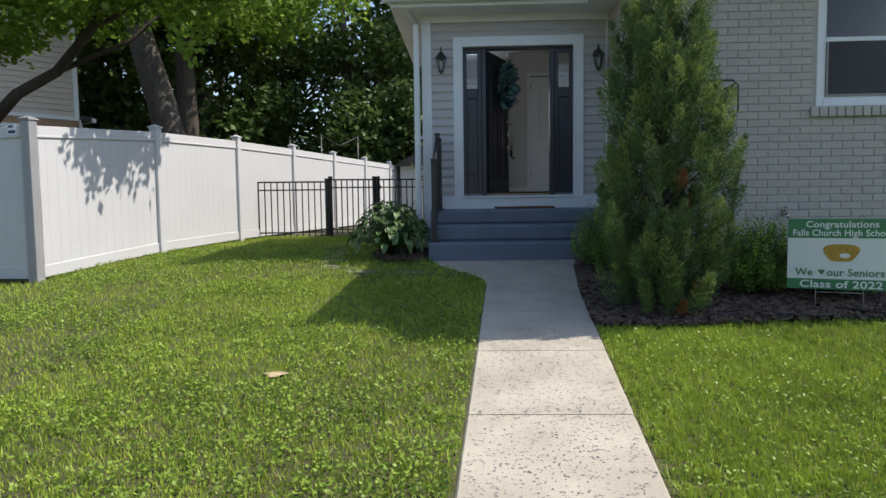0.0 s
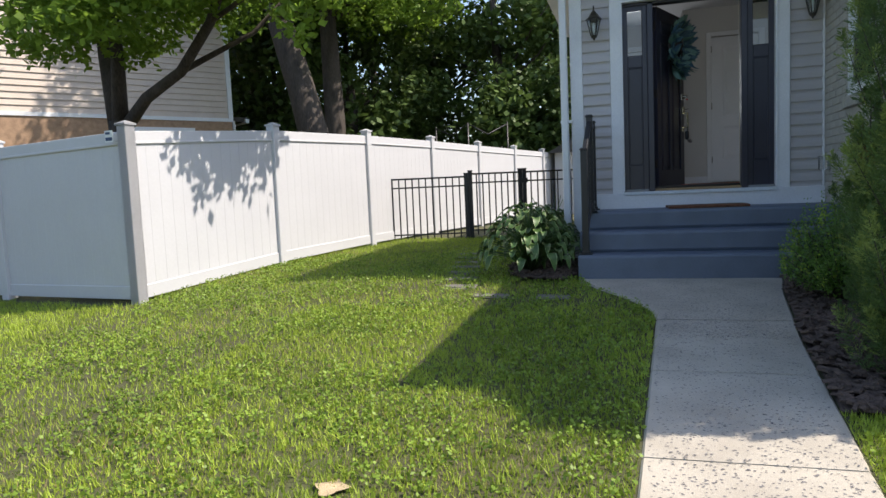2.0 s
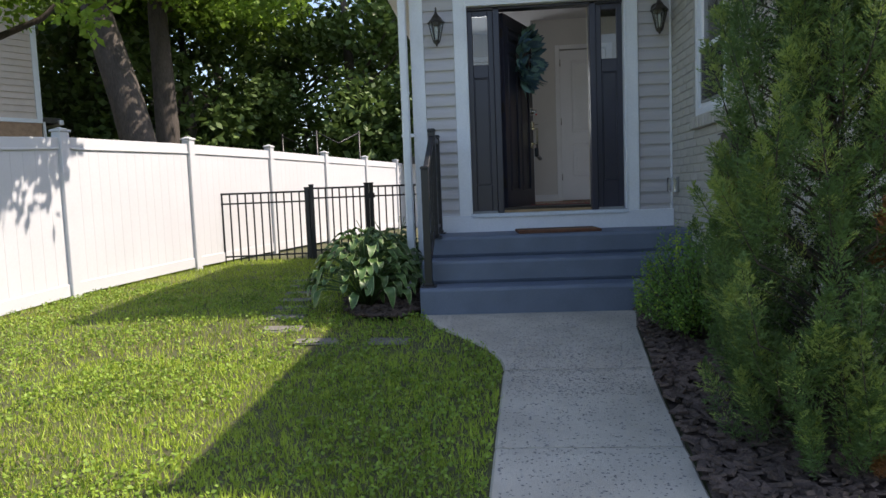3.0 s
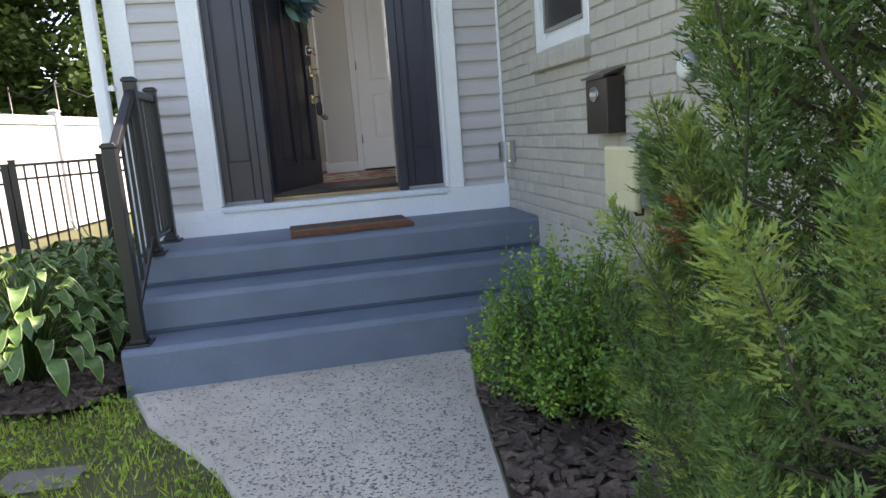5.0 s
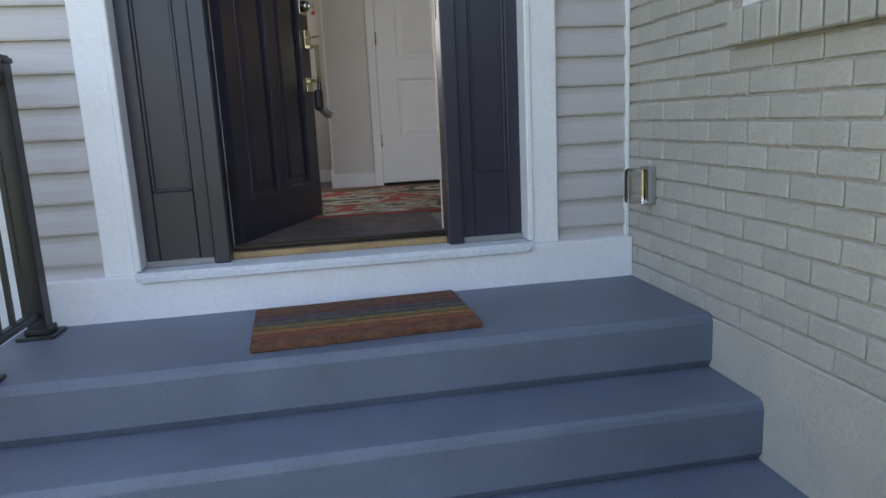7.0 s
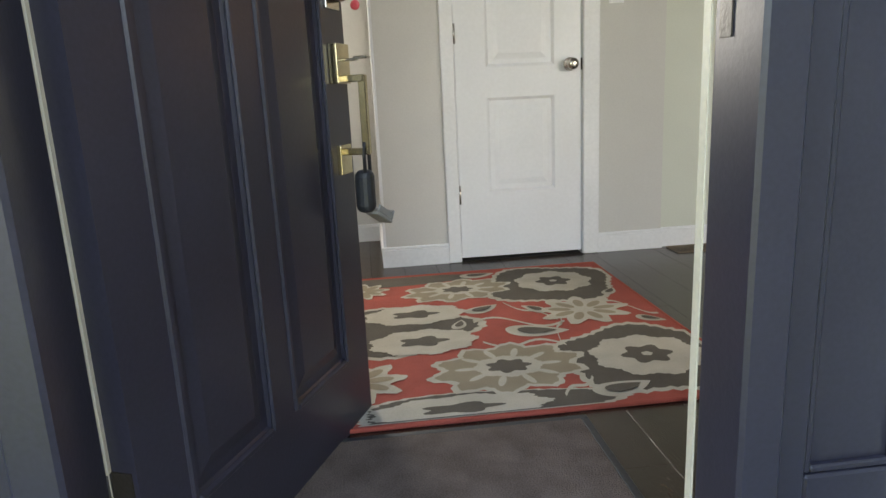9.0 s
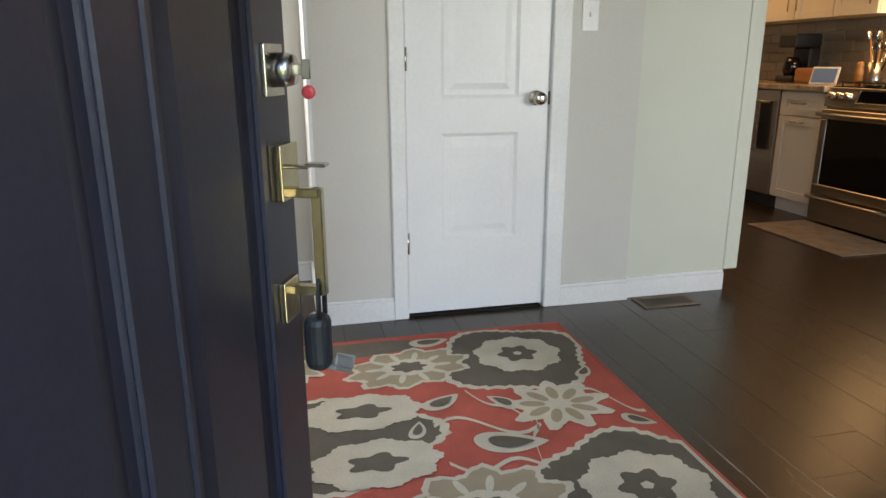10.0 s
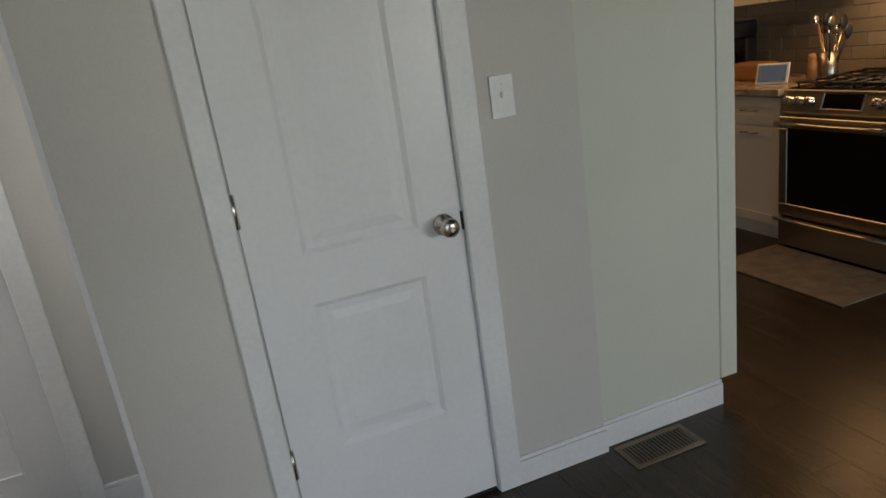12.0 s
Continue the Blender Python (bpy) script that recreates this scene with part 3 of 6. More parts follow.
def panel_door(name, w, h, t, panels, m, parent, grooves=0.012, both=True):
    """A door leaf with sunk, raised-field panels: local x across, y through, z up."""
    bm = bmesh.new()
    xs = sorted({0, w, *(p[0] for p in panels), *(p[1] for p in panels)})
    zs = sorted({0, h, *(p[2] for p in panels), *(p[3] for p in panels)})
    for a, b in zip(xs, xs[1:]):
        for c, d in zip(zs, zs[1:]):
            if not any(p[0] <= a and b <= p[1] and p[2] <= c and d <= p[3] for p in panels):
                add_box(bm, a, b, 0, t, c, d)
    bmesh.ops.remove_doubles(bm, verts=bm.verts, dist=0.0005)
    for x0, x1, z0, z1 in panels:
        add_box(bm, x0, x1, grooves, t - grooves, z0, z1)
        for y0, y1, sgn in ((0.0, grooves, 1), (t, t - grooves, -1)):
            e, f = 0.014, 0.030
            ring = []
            for off, y in ((0, y0), (e, y1 - sgn * 0.002), (f + 0.004, y1 - sgn * 0.002), (f + 0.03, y0 + sgn * 0.004)):
                ring.append([bm.verts.new(c) for c in ((x0 + off, y, z0 + off), (x1 - off, y, z0 + off), (x1 - off, y, z1 - off), (x0 + off, y, z1 - off))])
            for p, q in zip(ring, ring[1:]):
                for i in range(4):
                    k = (i + 1) % 4
                    bm.faces.new((p[i], p[k], q[k], q[i]))
            bm.faces.new(ring[-1])
    return bm_object(name, bm, m, parent)


door = thing("front_door", "blue-black panelled front door standing open", "door", at=(-0.4216, 0.1546, 0.83), turn=67)
leaf = panel_door("leaf", 0.84, 2.0, 0.045, [(0.11, 0.37, 0.195, 1.62), (0.45, 0.72, 0.195, 1.62), (0.11, 0.72, 1.72, 1.88)], M_navy, door)
leaf.matrix_basis = pose(0.045, 0, 0)
for x0, x1, z0, z1 in ((0.155, 0.415, 0.195, 1.62), (0.495, 0.765, 0.195, 1.62), (0.155, 0.765, 1.72, 1.88)):
    boxes("bead", [(x0 - 0.004, x0 + 0.012, -0.005, 0.004, z0, z1), (x1 - 0.012, x1 + 0.004, -0.005, 0.004, z0, z1), (x0 + 0.012, x1 - 0.012, -0.005, 0.004, z0 - 0.004, z0 + 0.012), (x0 + 0.012, x1 - 0.012, -0.005, 0.004, z1 - 0.012, z1 + 0.004)], M_navy, door, 0.004)
boxes("edge_strip", [(0.884, 0.888, 0.004, 0.041, 0.01, 1.99)], mat("cream_edge_paint", (0.6, 0.55, 0.42), 0.5), door)
box("sweep", 0.045, 0.885, 0.006, 0.038, -0.012, 0.004, M_rub, door)
for hz in (0.22, 1.0, 1.75):
    turned("hinge", [(0.008, hz), (0.008, hz + 0.1)], M_bronze, door, 10, at=(0.037, 0.048, 0))
    box("hinge_leaf", 0.0425, 0.046, 0.008, 0.048, hz, hz + 0.1, M_bronze, door)
# deadbolt with key, thumb plate and pull
box("deadbolt_plate", 0.787, 0.857, -0.008, 0.0, 1.03, 1.11, M_silver, door, 0.002)
turned("deadbolt", [(0.027, 0.0), (0.026, 0.022), (0.023, 0.034), (0.008, 0.036)], M_silver, door, 24, "y", (0.822, -0.006, 1.07))
boxes("house_key", [(0.8205, 0.8235, -0.055, -0.04, 1.062, 1.078), (0.8195, 0.8245, -0.066, -0.052, 1.056, 1.086)], M_silver, door, 0.001)
turned("key_tag", [(0.004, -0.002), (0.011, -0.0015), (0.011, 0.0015), (0.004, 0.002)], M_tag, door, 16, "x", (0.826, -0.060, 1.036))
box("latch_plate", 0.79, 0.86, -0.022, 0.0, 0.865, 0.955, M_warmnickel, door, 0.002)
boxes("thumb_lever", [(0.816, 0.834, -0.055, -0.02, 0.915, 0.921), (0.813, 0.837, -0.085, -0.05, 0.919, 0.925)], M_silver, door, 0.002)
boxes("pull", [(0.816, 0.836, -0.07, -0.02, 0.868, 0.884), (0.818, 0.834, -0.074, -0.056, 0.70, 0.884), (0.816, 0.836, -0.07, -0.01, 0.70, 0.716)], M_warmnickel, door, 0.002)
box("lower_plate", 0.795, 0.855, -0.012, 0.0, 0.655, 0.725, M_warmnickel, door, 0.002)
lock = thing("lock_box", "open black key lock box hung on the door pull", "lock box", at=(-0.4216, 0.1546, 0.83), turn=67)
box("body", 0.805, 0.850, -0.075, -0.03, 0.56, 0.665, M_rub, lock, 0.018, 3)
tubes("shackle", [([(0.812, -0.062, 0.66), (0.812, -0.062, 0.70), (0.816, -0.062, 0.725), (0.827, -0.062, 0.735), (0.838, -0.062, 0.725), (0.842, -0.062, 0.70), (0.842, -0.062, 0.66)], 0.0045)], M_rub, lock)
lid = boxes("lid", [(0.0, 0.055, -0.03, 0.0, -0.006, 0.0), (0.048, 0.055, -0.03, 0.0, 0.0, 0.02), (0.0, 0.05, -0.03, -0.026, 0.0, 0.014), (0.012, 0.03, -0.02, -0.008, 0.0, 0.01)], M_grey, lock, 0.002)
lid.matrix_basis = pose(0.846, -0.04, 0.563, 0, 30, -12) @ Matrix.Diagonal((1.3, 1.3, 1.3, 1))

# wreath on the door
wr = thing("wreath", "blue-green eucalyptus leaf wreath on the dark door", "wreath", at=(-0.4216, 0.1546, 0.83), turn=67)
wrr = random.Random(21)
ring = [(0.52 + 0.19 * math.cos(a), -0.04, 1.59 + 0.21 * math.sin(a)) for a in [k * math.pi / 14 for k in range(29)]]
tubes("vine_ring", [(ring, 0.018)], M_bark, wr, 6)


def long_leaf(name, L, W, m, curl):
    vs, fs = [], []
    for i in range(9):
        t = i / 8
        w = W * math.sin(math.pi * min(1, t * 0.92 + 0.06)) ** 0.8
        for k in (-1, 0, 1):
            vs.append((k * w, -curl * t * t * L + (0.12 * W if k else 0) , t * L))
    for i in range(8):
        for k in range(2):
            a = i * 3 + k
            fs.append((a, a + 1, a + 4, a + 3))
    o = mesh(name, vs, fs, m, None, True)
    me = o.data
    bpy.data.objects.remove(o)
    return me


wl = [long_leaf("wreath_leaf", 0.15, 0.034, M_wreath, 0.3), long_leaf("wreath_leaf", 0.16, 0.026, M_wreathb, 0.45), long_leaf("wreath_leaf", 0.13, 0.036, M_wreath, 0.15)]
for i in range(190):
    a = wrr.uniform(0, 2 * math.pi)
    rr = wrr.uniform(0.14, 0.245)
    o = new("leaf", wrr.choice(wl))
    o.parent = wr
    out = math.degrees(a) + wrr.uniform(-70, 70)
    o.matrix_basis = pose(0.52 + rr * math.cos(a), -0.04 - wrr.uniform(0, 0.06), 1.59 + rr * 1.1 * math.sin(a), 0, 0, 0) @ pose(0, 0, 0, 0, 90 - out, 0) @ pose(0, 0, 0, wrr.uniform(-10, 45), 0, wrr.uniform(-40, 40))

for i in range(5):
    a = math.radians(-90 + wrr.uniform(-75, 65))
    x0, z0 = 0.52 + 0.22 * math.cos(a), 1.59 + 0.23 * math.sin(a)
    side = wrr.choice((-1, 1))
    tubes("tendril", [([(x0 + side * 0.05 * math.sin(2.6 * t), -0.06 - 0.03 * t, z0 - 0.20 * t) for t in [k / 8 for k in range(9)]], [0.004 - 0.0003 * k for k in range(9)])], M_wreath, wr, 5)

# ---- brick house ----
east = structure(new("wall_east"), "greige painted brick side wall", "wall")
front = structure(new("wall_front"), "greige painted brick front wall", "wall")
BX, BY = 1.234, -2.68      # faces of the side and front brick walls
# openings: side window y -1.50..-0.72, z 1.61..2.75; front window x 2.72..4.1, z 1.61..2.95
boxes("core", [(BX + 0.008, BX + 0.24, -2.67, -1.50, 0, 3.6), (BX + 0.008, BX + 0.24, -0.72, 0.17, 0, 3.6), (BX + 0.008, BX + 0.24, -1.50, -0.72, 0, 1.61), (BX + 0.008, BX + 0.24, -1.50, -0.72, 2.75, 3.6)], M_mortar, east)
boxes("core", [(BX + 0.24, 2.72, BY + 0.008, BY + 0.24, -0.3, 3.6), (4.1, 9.0, BY + 0.008, BY + 0.24, -0.3, 3.6), (2.72, 4.1, BY + 0.008, BY + 0.24, -0.3, 1.61), (2.72, 4.1, BY + 0.008, BY + 0.24, 2.95, 3.6), (BX + 0.008, BX + 0.24, BY + 0.008, -2.67, -0.3, 3.6)], M_mortar, front)
box("foundation", BX - 0.004, BX + 0.02, -2.672, 0.0, -0.25, 0.60, M_brick, east, 0.006)
box("foundation", BX - 0.004, 9.0, BY - 0.006, BY + 0.02, -0.4, 0.52, M_brick, front, 0.006)
brick_rng = random.Random(2)
BL, BH, PITCH_L, PITCH_H = 0.197, 0.066, 0.206, 0.0748


def brick_mesh(L, H, D=0.03, seed=0):
    r = random.Random(seed)
    bm = bmesh.new()
    add_box(bm, 0, L, 0, D, 0, H, 0.005, 1)
    for v in bm.verts:
        v.co += Vector((r.uniform(-0.002, 0.002), r.uniform(-0.0012, 0.0012), r.uniform(-0.002, 0.002)))
    me = bpy.data.meshes.new("brick")
    bm.to_mesh(me)
    bm.free()
    me.materials.append(M_brick)
    return me


FULL = [brick_mesh(BL, BH, seed=i) for i in range(4)]


def overlap(a0, a1, holes):
    return any(a0 < h[1] and a1 > h[0] for h in holes)


def lay(parent, u0, u1, z0, z1, place, hole, near, limit):
    """Running bond from u0 to u1; place(u, z) gives the pose; the bricks in the stretch near() are single pieces."""
    made, rest, row = 0, [], 0
    z = z0
    while z + BH <= z1 + 0.02:
        u = u0 - (PITCH_L / 2 if row % 2 else 0)
        while u < u1:
            a, b = max(u, u0), min(u + BL, u1)
            spans = [(a, b)]
            if hole[2] < z + BH and hole[3] > z:
                spans = [(a, min(b, hole[0])), (max(a, hole[1]), b)]
            for p, q in spans:
                if q - p < 0.03:
                    continue
                if made < limit and near(p, z):
                    me = brick_rng.choice(FULL) if q - p > BL - 0.001 else brick_mesh(q - p, BH)
                    o = new("brick", me)
                    o.parent = parent
                    o.matrix_basis = place(p, z)
                    made += 1
                else:
                    rest.append((p, q, z))
            u += PITCH_L
        z += PITCH_H
        row += 1
    if rest:
        bm = bmesh.new()
        for p, q, z in rest:
            n0 = len(bm.verts)
            add_box(bm, 0, q - p, 0, 0.03, 0, BH, 0.005, 1)
            bm.verts.ensure_lookup_table()
            m = place(p, z)
            for v in bm.verts[n0:]:
                v.co = m @ v.co
        tagged(bm_object("brickwork", bm, M_brick, parent), "painted bricks", kind="stuff")


lay(east, -0.05, 2.68, 0.602, 3.3, lambda u, z: pose(BX - 0.001 + brick_rng.uniform(-0.001, 0.001), -u, z, 0, 0, -90), (0.70, 1.52, 1.50, 2.76), lambda u, z: z < 2.5, 290)
lay(front, BX + 0.002, 6.6, 0.524, 3.3, lambda u, z: pose(u, BY + brick_rng.uniform(-0.001, 0.001), z), (2.68, 4.14, 1.51, 2.96), lambda u, z: u < 3.9, 290)
# sloping brick sills
me = brick_mesh(0.075, 0.10, 0.09, 9)
for i in range(10):
    o = new("sill_brick", me)
    o.parent = east
    o.matrix_basis = pose(BX - 0.035, -0.70 - i * 0.083, 1.50, 0, 0, -90)
for i in range(18):
    o = new("sill_brick", me)
    o.parent = front
    o.matrix_basis = pose(2.66 + i * 0.083, BY - 0.035, 1.51)


def sash_window(name, w, h, m, label):
    """A double-hung window, local x across, y into the wall, z up."""
    e = structure(new(name), label, "window")
    e.matrix_basis = m
    boxes("frame", [(0, 0.065, -0.012, 0.10, 0, h), (w - 0.065, w, -0.012, 0.10, 0, h), (0.065, w - 0.065, -0.012, 0.10, h - 0.07, h), (0.065, w - 0.065, -0.02, 0.10, 0, 0.06)], M_white, e, 0.004)
    boxes("sash", [(0.065, 0.10, 0.02, 0.06, 0.06, h - 0.07), (w - 0.10, w - 0.065, 0.02, 0.06, 0.06, h - 0.07), (0.1, w - 0.1, 0.015, 0.06, h * 0.47, h * 0.47 + 0.045), (0.1, w - 0.1, 0.02, 0.06, 0.06, 0.10)], M_white, e, 0.003)
    g = box("pane", 0.1, w - 0.1, 0.035, 0.041, 0.1, h - 0.07, M_dglass, e)
    g.visible_shadow = False
    box("screen", 0.11, w - 0.11, 0.010, 0.012, 0.11, h * 0.47, M_mesh, e)
    boxes("screen_frame", [(0.1, 0.12, 0.005, 0.016, 0.1, h * 0.47), (w - 0.12, w - 0.1, 0.005, 0.016, 0.1, h * 0.47), (0.12, w - 0.12, 0.005, 0.016, 0.1, 0.12)], M_grey, e)
    return e


sash_window("window_1", 0.78, 1.14, pose(BX + 0.015, -0.72, 1.61, 0, 0, -90), "white double-hung side window with dark screen")
sash_window("window_2", 1.38, 1.34, pose(2.72, BY + 0.015, 1.61), "white double-hung front window with dark screen")


# ---- roofs ----
def roof_block(name, label, x0, x1, y0, y1, z, rise, ridge_axis, hip):
    """A hip or gable roof with soffit, fascia and gutter."""
    e = structure(new(name), label, "roof")
    box("soffit", x0, x1, y0, y1, z - 0.02, z, M_white, e)
    if ridge_axis == "y":
        xm = (x0 + x1) / 2
        a, b = (xm, y0 + hip, z + rise), (xm, y1 - hip, z + rise)
        vs = [(x0, y0, z + 0.12), (x1, y0, z + 0.12), (x1, y1, z + 0.12), (x0, y1, z + 0.12), a, b]
        fs = [(0, 1, 4), (1, 2, 5, 4), (2, 3, 5), (3, 0, 4, 5), (3, 2, 1, 0)]
    mesh("shingles", vs, fs, M_roof, e)
    boxes("fascia", [(x0, x1, y0, y0 + 0.02, z, z + 0.13), (x0, x0 + 0.02, y0 + 0.02, y1, z, z + 0.13)], M_white, e)
    boxes("gutter", [(x0 - 0.11, x1 + 0.0, y0 - 0.11, y0 - 0.002, z + 0.03, z + 0.13)] if ridge_axis == "y" and hip else [(x0 - 0.11, x0 - 0.002, y0, -0.62, z + 0.03, z + 0.13)], M_white, e, 0.015)
    return e


roof_block("roof_1", "white-trimmed grey shingle roof over the entry", -1.72, 1.5, -0.42, 3.55, 3.32, 0.9, "y", 1.5)
roof_block("roof_2", "grey shingle gable roof of the brick house", 0.86, 9.6, -3.3, 8.2, 3.3, 2.1, "y", 0.02)
# frieze and beaded soffit strips
sr = structure(boxes("trim", [(-1.33, 1.232, 0.01, 0.058, 3.2, 3.3)] + [(-1.55 + 0.1 * i, -1.545 + 0.1 * i, -0.40, 0.01, 3.294, 3.3) for i in range(27)], M_white), "white frieze and beaded soffit", "trim")
down = thing("downspout", "white downspout with splash foot beside the entry", "downspout", at=(-1.40, -0.02, 0))
boxes("pipe", [(-0.05, 0.03, -0.05, 0.02, 0.12, 3.2)], M_white, down, 0.012)
tubes("elbow", [([(0, -0.01, 0.16), (-0.02, -0.05, 0.08), (-0.05, -0.16, 0.045)], 0.045)], M_white, down)
tubes("offset", [([(0, -0.01, 3.18), (-0.08, -0.15, 3.28), (-0.12, -0.40, 3.36)], 0.04)], M_white, down)
box("bracket", -0.06, 0.07, -0.03, 0.03, 1.6, 1.63, M_white, down)


# ---- wall lanterns ----
def lantern(x):
    e = thing("wall_lantern", "dark bronze wall lantern with tapered glass", "wall lamp", "lanterns beside the door", at=(x, -0.09, 2.50))
    turned("back_plate", [(0.03, 0.0), (0.055, 0.012), (0.05, 0.03), (0.02, 0.035)], M_bronze, e, 16, "y", (0, 0.135, 0.24))
    tubes("arm", [([(0, 0.13, 0.24), (0, 0.06, 0.30), (0, 0.01, 0.34), (0, 0, 0.30)], 0.009)], M_bronze, e)
    turned("cap", [(0.09, 0.19), (0.085, 0.20), (0.05, 0.235), (0.035, 0.26), (0.012, 0.29), (0.01, 0.31)], M_bronze, e, 8)
    turned("base", [(0.006, -0.03), (0.014, -0.01), (0.03, 0.0), (0.036, 0.02), (0.03, 0.025)], M_bronze, e, 8)
    g = turned("glass", [(0.032, 0.025), (0.07, 0.185), (0.066, 0.185), (0.029, 0.027)], M_glass, e, 8)
    g.visible_shadow = False
    tubes("cage", [([(0.033 * math.cos(a), 0.033 * math.sin(a), 0.02), (0.075 * math.cos(a), 0.075 * math.sin(a), 0.195)], 0.0045) for a in [k * math.pi / 3 for k in range(6)]], M_bronze, e, 5)
    turned("bulb", [(0.008, 0.05), (0.012, 0.08), (0.016, 0.13), (0.006, 0.16)], M_signw, e, 10)
    return e


lan = lantern(-1.067)
copy_thing(lan, pose(1.09, -0.09, 2.50))


# ---- handrail ----
rail = thing("handrail", "black metal handrail on the entry steps", "railing")
for x, y, z, h in ((-1.14, -1.08, 0.215, 1.02), (-1.11, -0.60, 0.615, 0.98), (-1.11, -0.10, 0.615, 0.96)):
    boxes("post", [(x - 0.032, x + 0.032, y - 0.032, y + 0.032, z, z + h), (x - 0.038, x + 0.038, y - 0.038, y + 0.038, z + h, z + h + 0.018), (x - 0.03, x + 0.03, y - 0.03, y + 0.03, z + h + 0.018, z + h + 0.026)], M_iron, rail, 0.003)
    boxes("foot", [(x - 0.065, x + 0.065, y - 0.065, y + 0.065, z - 0.002, z + 0.012), (x - 0.042, x + 0.042, y - 0.042, y + 0.042, z + 0.012, z + 0.035)], M_iron, rail, 0.004)


def bar(name, p, q, w, h):
    p, q = Vector(p), Vector(q)
    d = q - p
    o = box(name, -w / 2, w / 2, 0, d.length, -h / 2, h / 2, M_iron, rail, 0.008)
    o.matrix_basis = Matrix.Translation(p) @ d.to_track_quat("Y", "Z").to_matrix().to_4x4()


bar("top_rail", (-1.14, -1.07, 1.18), (-1.11, -0.61, 1.54), 0.05, 0.045)
bar("bottom_rail", (-1.14, -1.07, 0.36), (-1.11, -0.61, 0.72), 0.035, 0.03)
bar("top_rail", (-1.11, -0.6, 1.53), (-1.11, -0.1, 1.53), 0.05, 0.045)
bar("bottom_rail", (-1.11, -0.6, 0.70), (-1.11, -0.1, 0.70), 0.035, 0.03)
for i in range(1, 5):
    t = i / 5
    box("picket", -1.147 + 0.03 * t, -1.131 + 0.03 * t, -1.078 + 0.47 * t, -1.062 + 0.47 * t, 0.36 + 0.36 * t, 1.17 + 0.36 * t, M_iron, rail)
for i in range(1, 5):
    y = -0.6 + 0.1 * i
    box("picket", -1.118, -1.102, y - 0.008, y + 0.008, 0.70, 1.52, M_iron, rail)

# ---- things on the porch ----
dm = thing("doormat", "coir doormat with rainbow stripes on the top step", "doormat", at=(0.045, -0.315, 0.615), turn=2.5)
box("pad", -0.385, 0.385, -0.225, 0.225, 0, 0.026, M_coir, dm, 0.006)
for i, c in enumerate(((0.30, 0.09, 0.045), (0.36, 0.17, 0.06), (0.22, 0.17, 0.06), (0.09, 0.11, 0.10), (0.10, 0.085, 0.11), (0.18, 0.07, 0.05))):
    y = -0.16 + i * 0.05
    box("stripe", -0.38, 0.38, y, y + 0.032, 0.0235, 0.028, mat("dyed_coir", c, 0.95, 0.25, 30, 220, 0.9), dm)
mb = thing("mailbox", "dark bronze wall mailbox with oval plate", "mailbox", at=(BX, -1.765, 1.13))
bm = bmesh.new()
add_box(bm, -0.088, 0.0, -0.115, 0.115, 0, 0.25, 0.004)
bm_object("body", bm, M_bronze, mb)
mesh("lid", [(-0.105, -0.125, 0.248), (-0.105, 0.125, 0.248), (0, 0.125, 0.28), (0, -0.125, 0.28), (-0.105, -0.125, 0.258), (-0.105, 0.125, 0.258), (0, 0.125, 0.29), (0, -0.125, 0.29)], [(0, 1, 2, 3), (4, 7, 6, 5), (0, 4, 5, 1), (1, 5, 6, 2), (3, 7, 4, 0)], M_bronze, mb)
pl = turned("plate", [(0.034, 0.0), (0.033, 0.004), (0.027, 0.004), (0.026, 0.002), (0.001, 0.002)], M_silver, mb, 28, "y")
pl.matrix_basis = pose(-0.0885, 0.02, 0.18, 0, 0, -90) @ Matrix.Diagonal((1.45, 1, 1, 1))


def text(name, body, size, m, mtx, parent, stretch=1.0, align="CENTER"):
    cu = bpy.data.curves.new(name, "FONT")
    cu.body, cu.size, cu.align_x, cu.extrude = body, size, align, 0.0006
    cu.space_character, cu.offset = 1.04, size * 0.018
    cu.materials.append(m)
    o = new(name, cu)
    o.parent = parent
    o.matrix_basis = mtx @ Matrix.Diagonal((stretch, 1, 1, 1))
    return o


text("word", "Mail", 0.03, M_white, pose(-0.0925, 0.02, 0.17, 90, 0, -90), mb)
ub = thing("utility_box", "cream and grey plastic utility box on the brick wall", "utility box", at=(BX, -2.055, 0.81))
box("body", -0.10, 0, -0.13, 0.13, 0.012, 0.255, M_grey, ub, 0.01)
box("cover", -0.13, -0.095, -0.138, 0.138, 0.0, 0.268, M_cream, ub, 0.014, 3)
boxes("latch", [(-0.10, -0.06, -0.146, -0.128, 0.10, 0.14), (-0.09, -0.02, -0.143, -0.128, 0.225, 0.24), (-0.09, -0.02, -0.143, -0.128, 0.025, 0.04)], M_grey, ub, 0.003)
tubes("cable", [([(-0.03, -0.10, 0.015), (-0.035, -0.14, -0.04), (-0.03, -0.21, -0.10), (-0.02, -0.30, -0.14), (-0.02, -0.44, -0.19), (-0.02, -0.55, -0.30)], 0.005), ([(-0.06, -0.08, 0.015), (-0.06, -0.08, -0.02), (-0.07, -0.04, -0.025), (-0.07, -0.03, -0.012)], 0.006)], M_rub, ub)
ol = thing("outdoor_outlet", "grey outdoor outlet with clear bubble cover", "outlet", at=(BX, -0.16, 1.02))
box("box", -0.03, 0, -0.045, 0.045, -0.075, 0.075, M_grey, ol, 0.006)
box("cover", -0.10, -0.03, -0.04, 0.04, -0.07, 0.07, glass("clear_plastic", (0.85, 0.85, 0.85), 0.15), ol, 0.012)
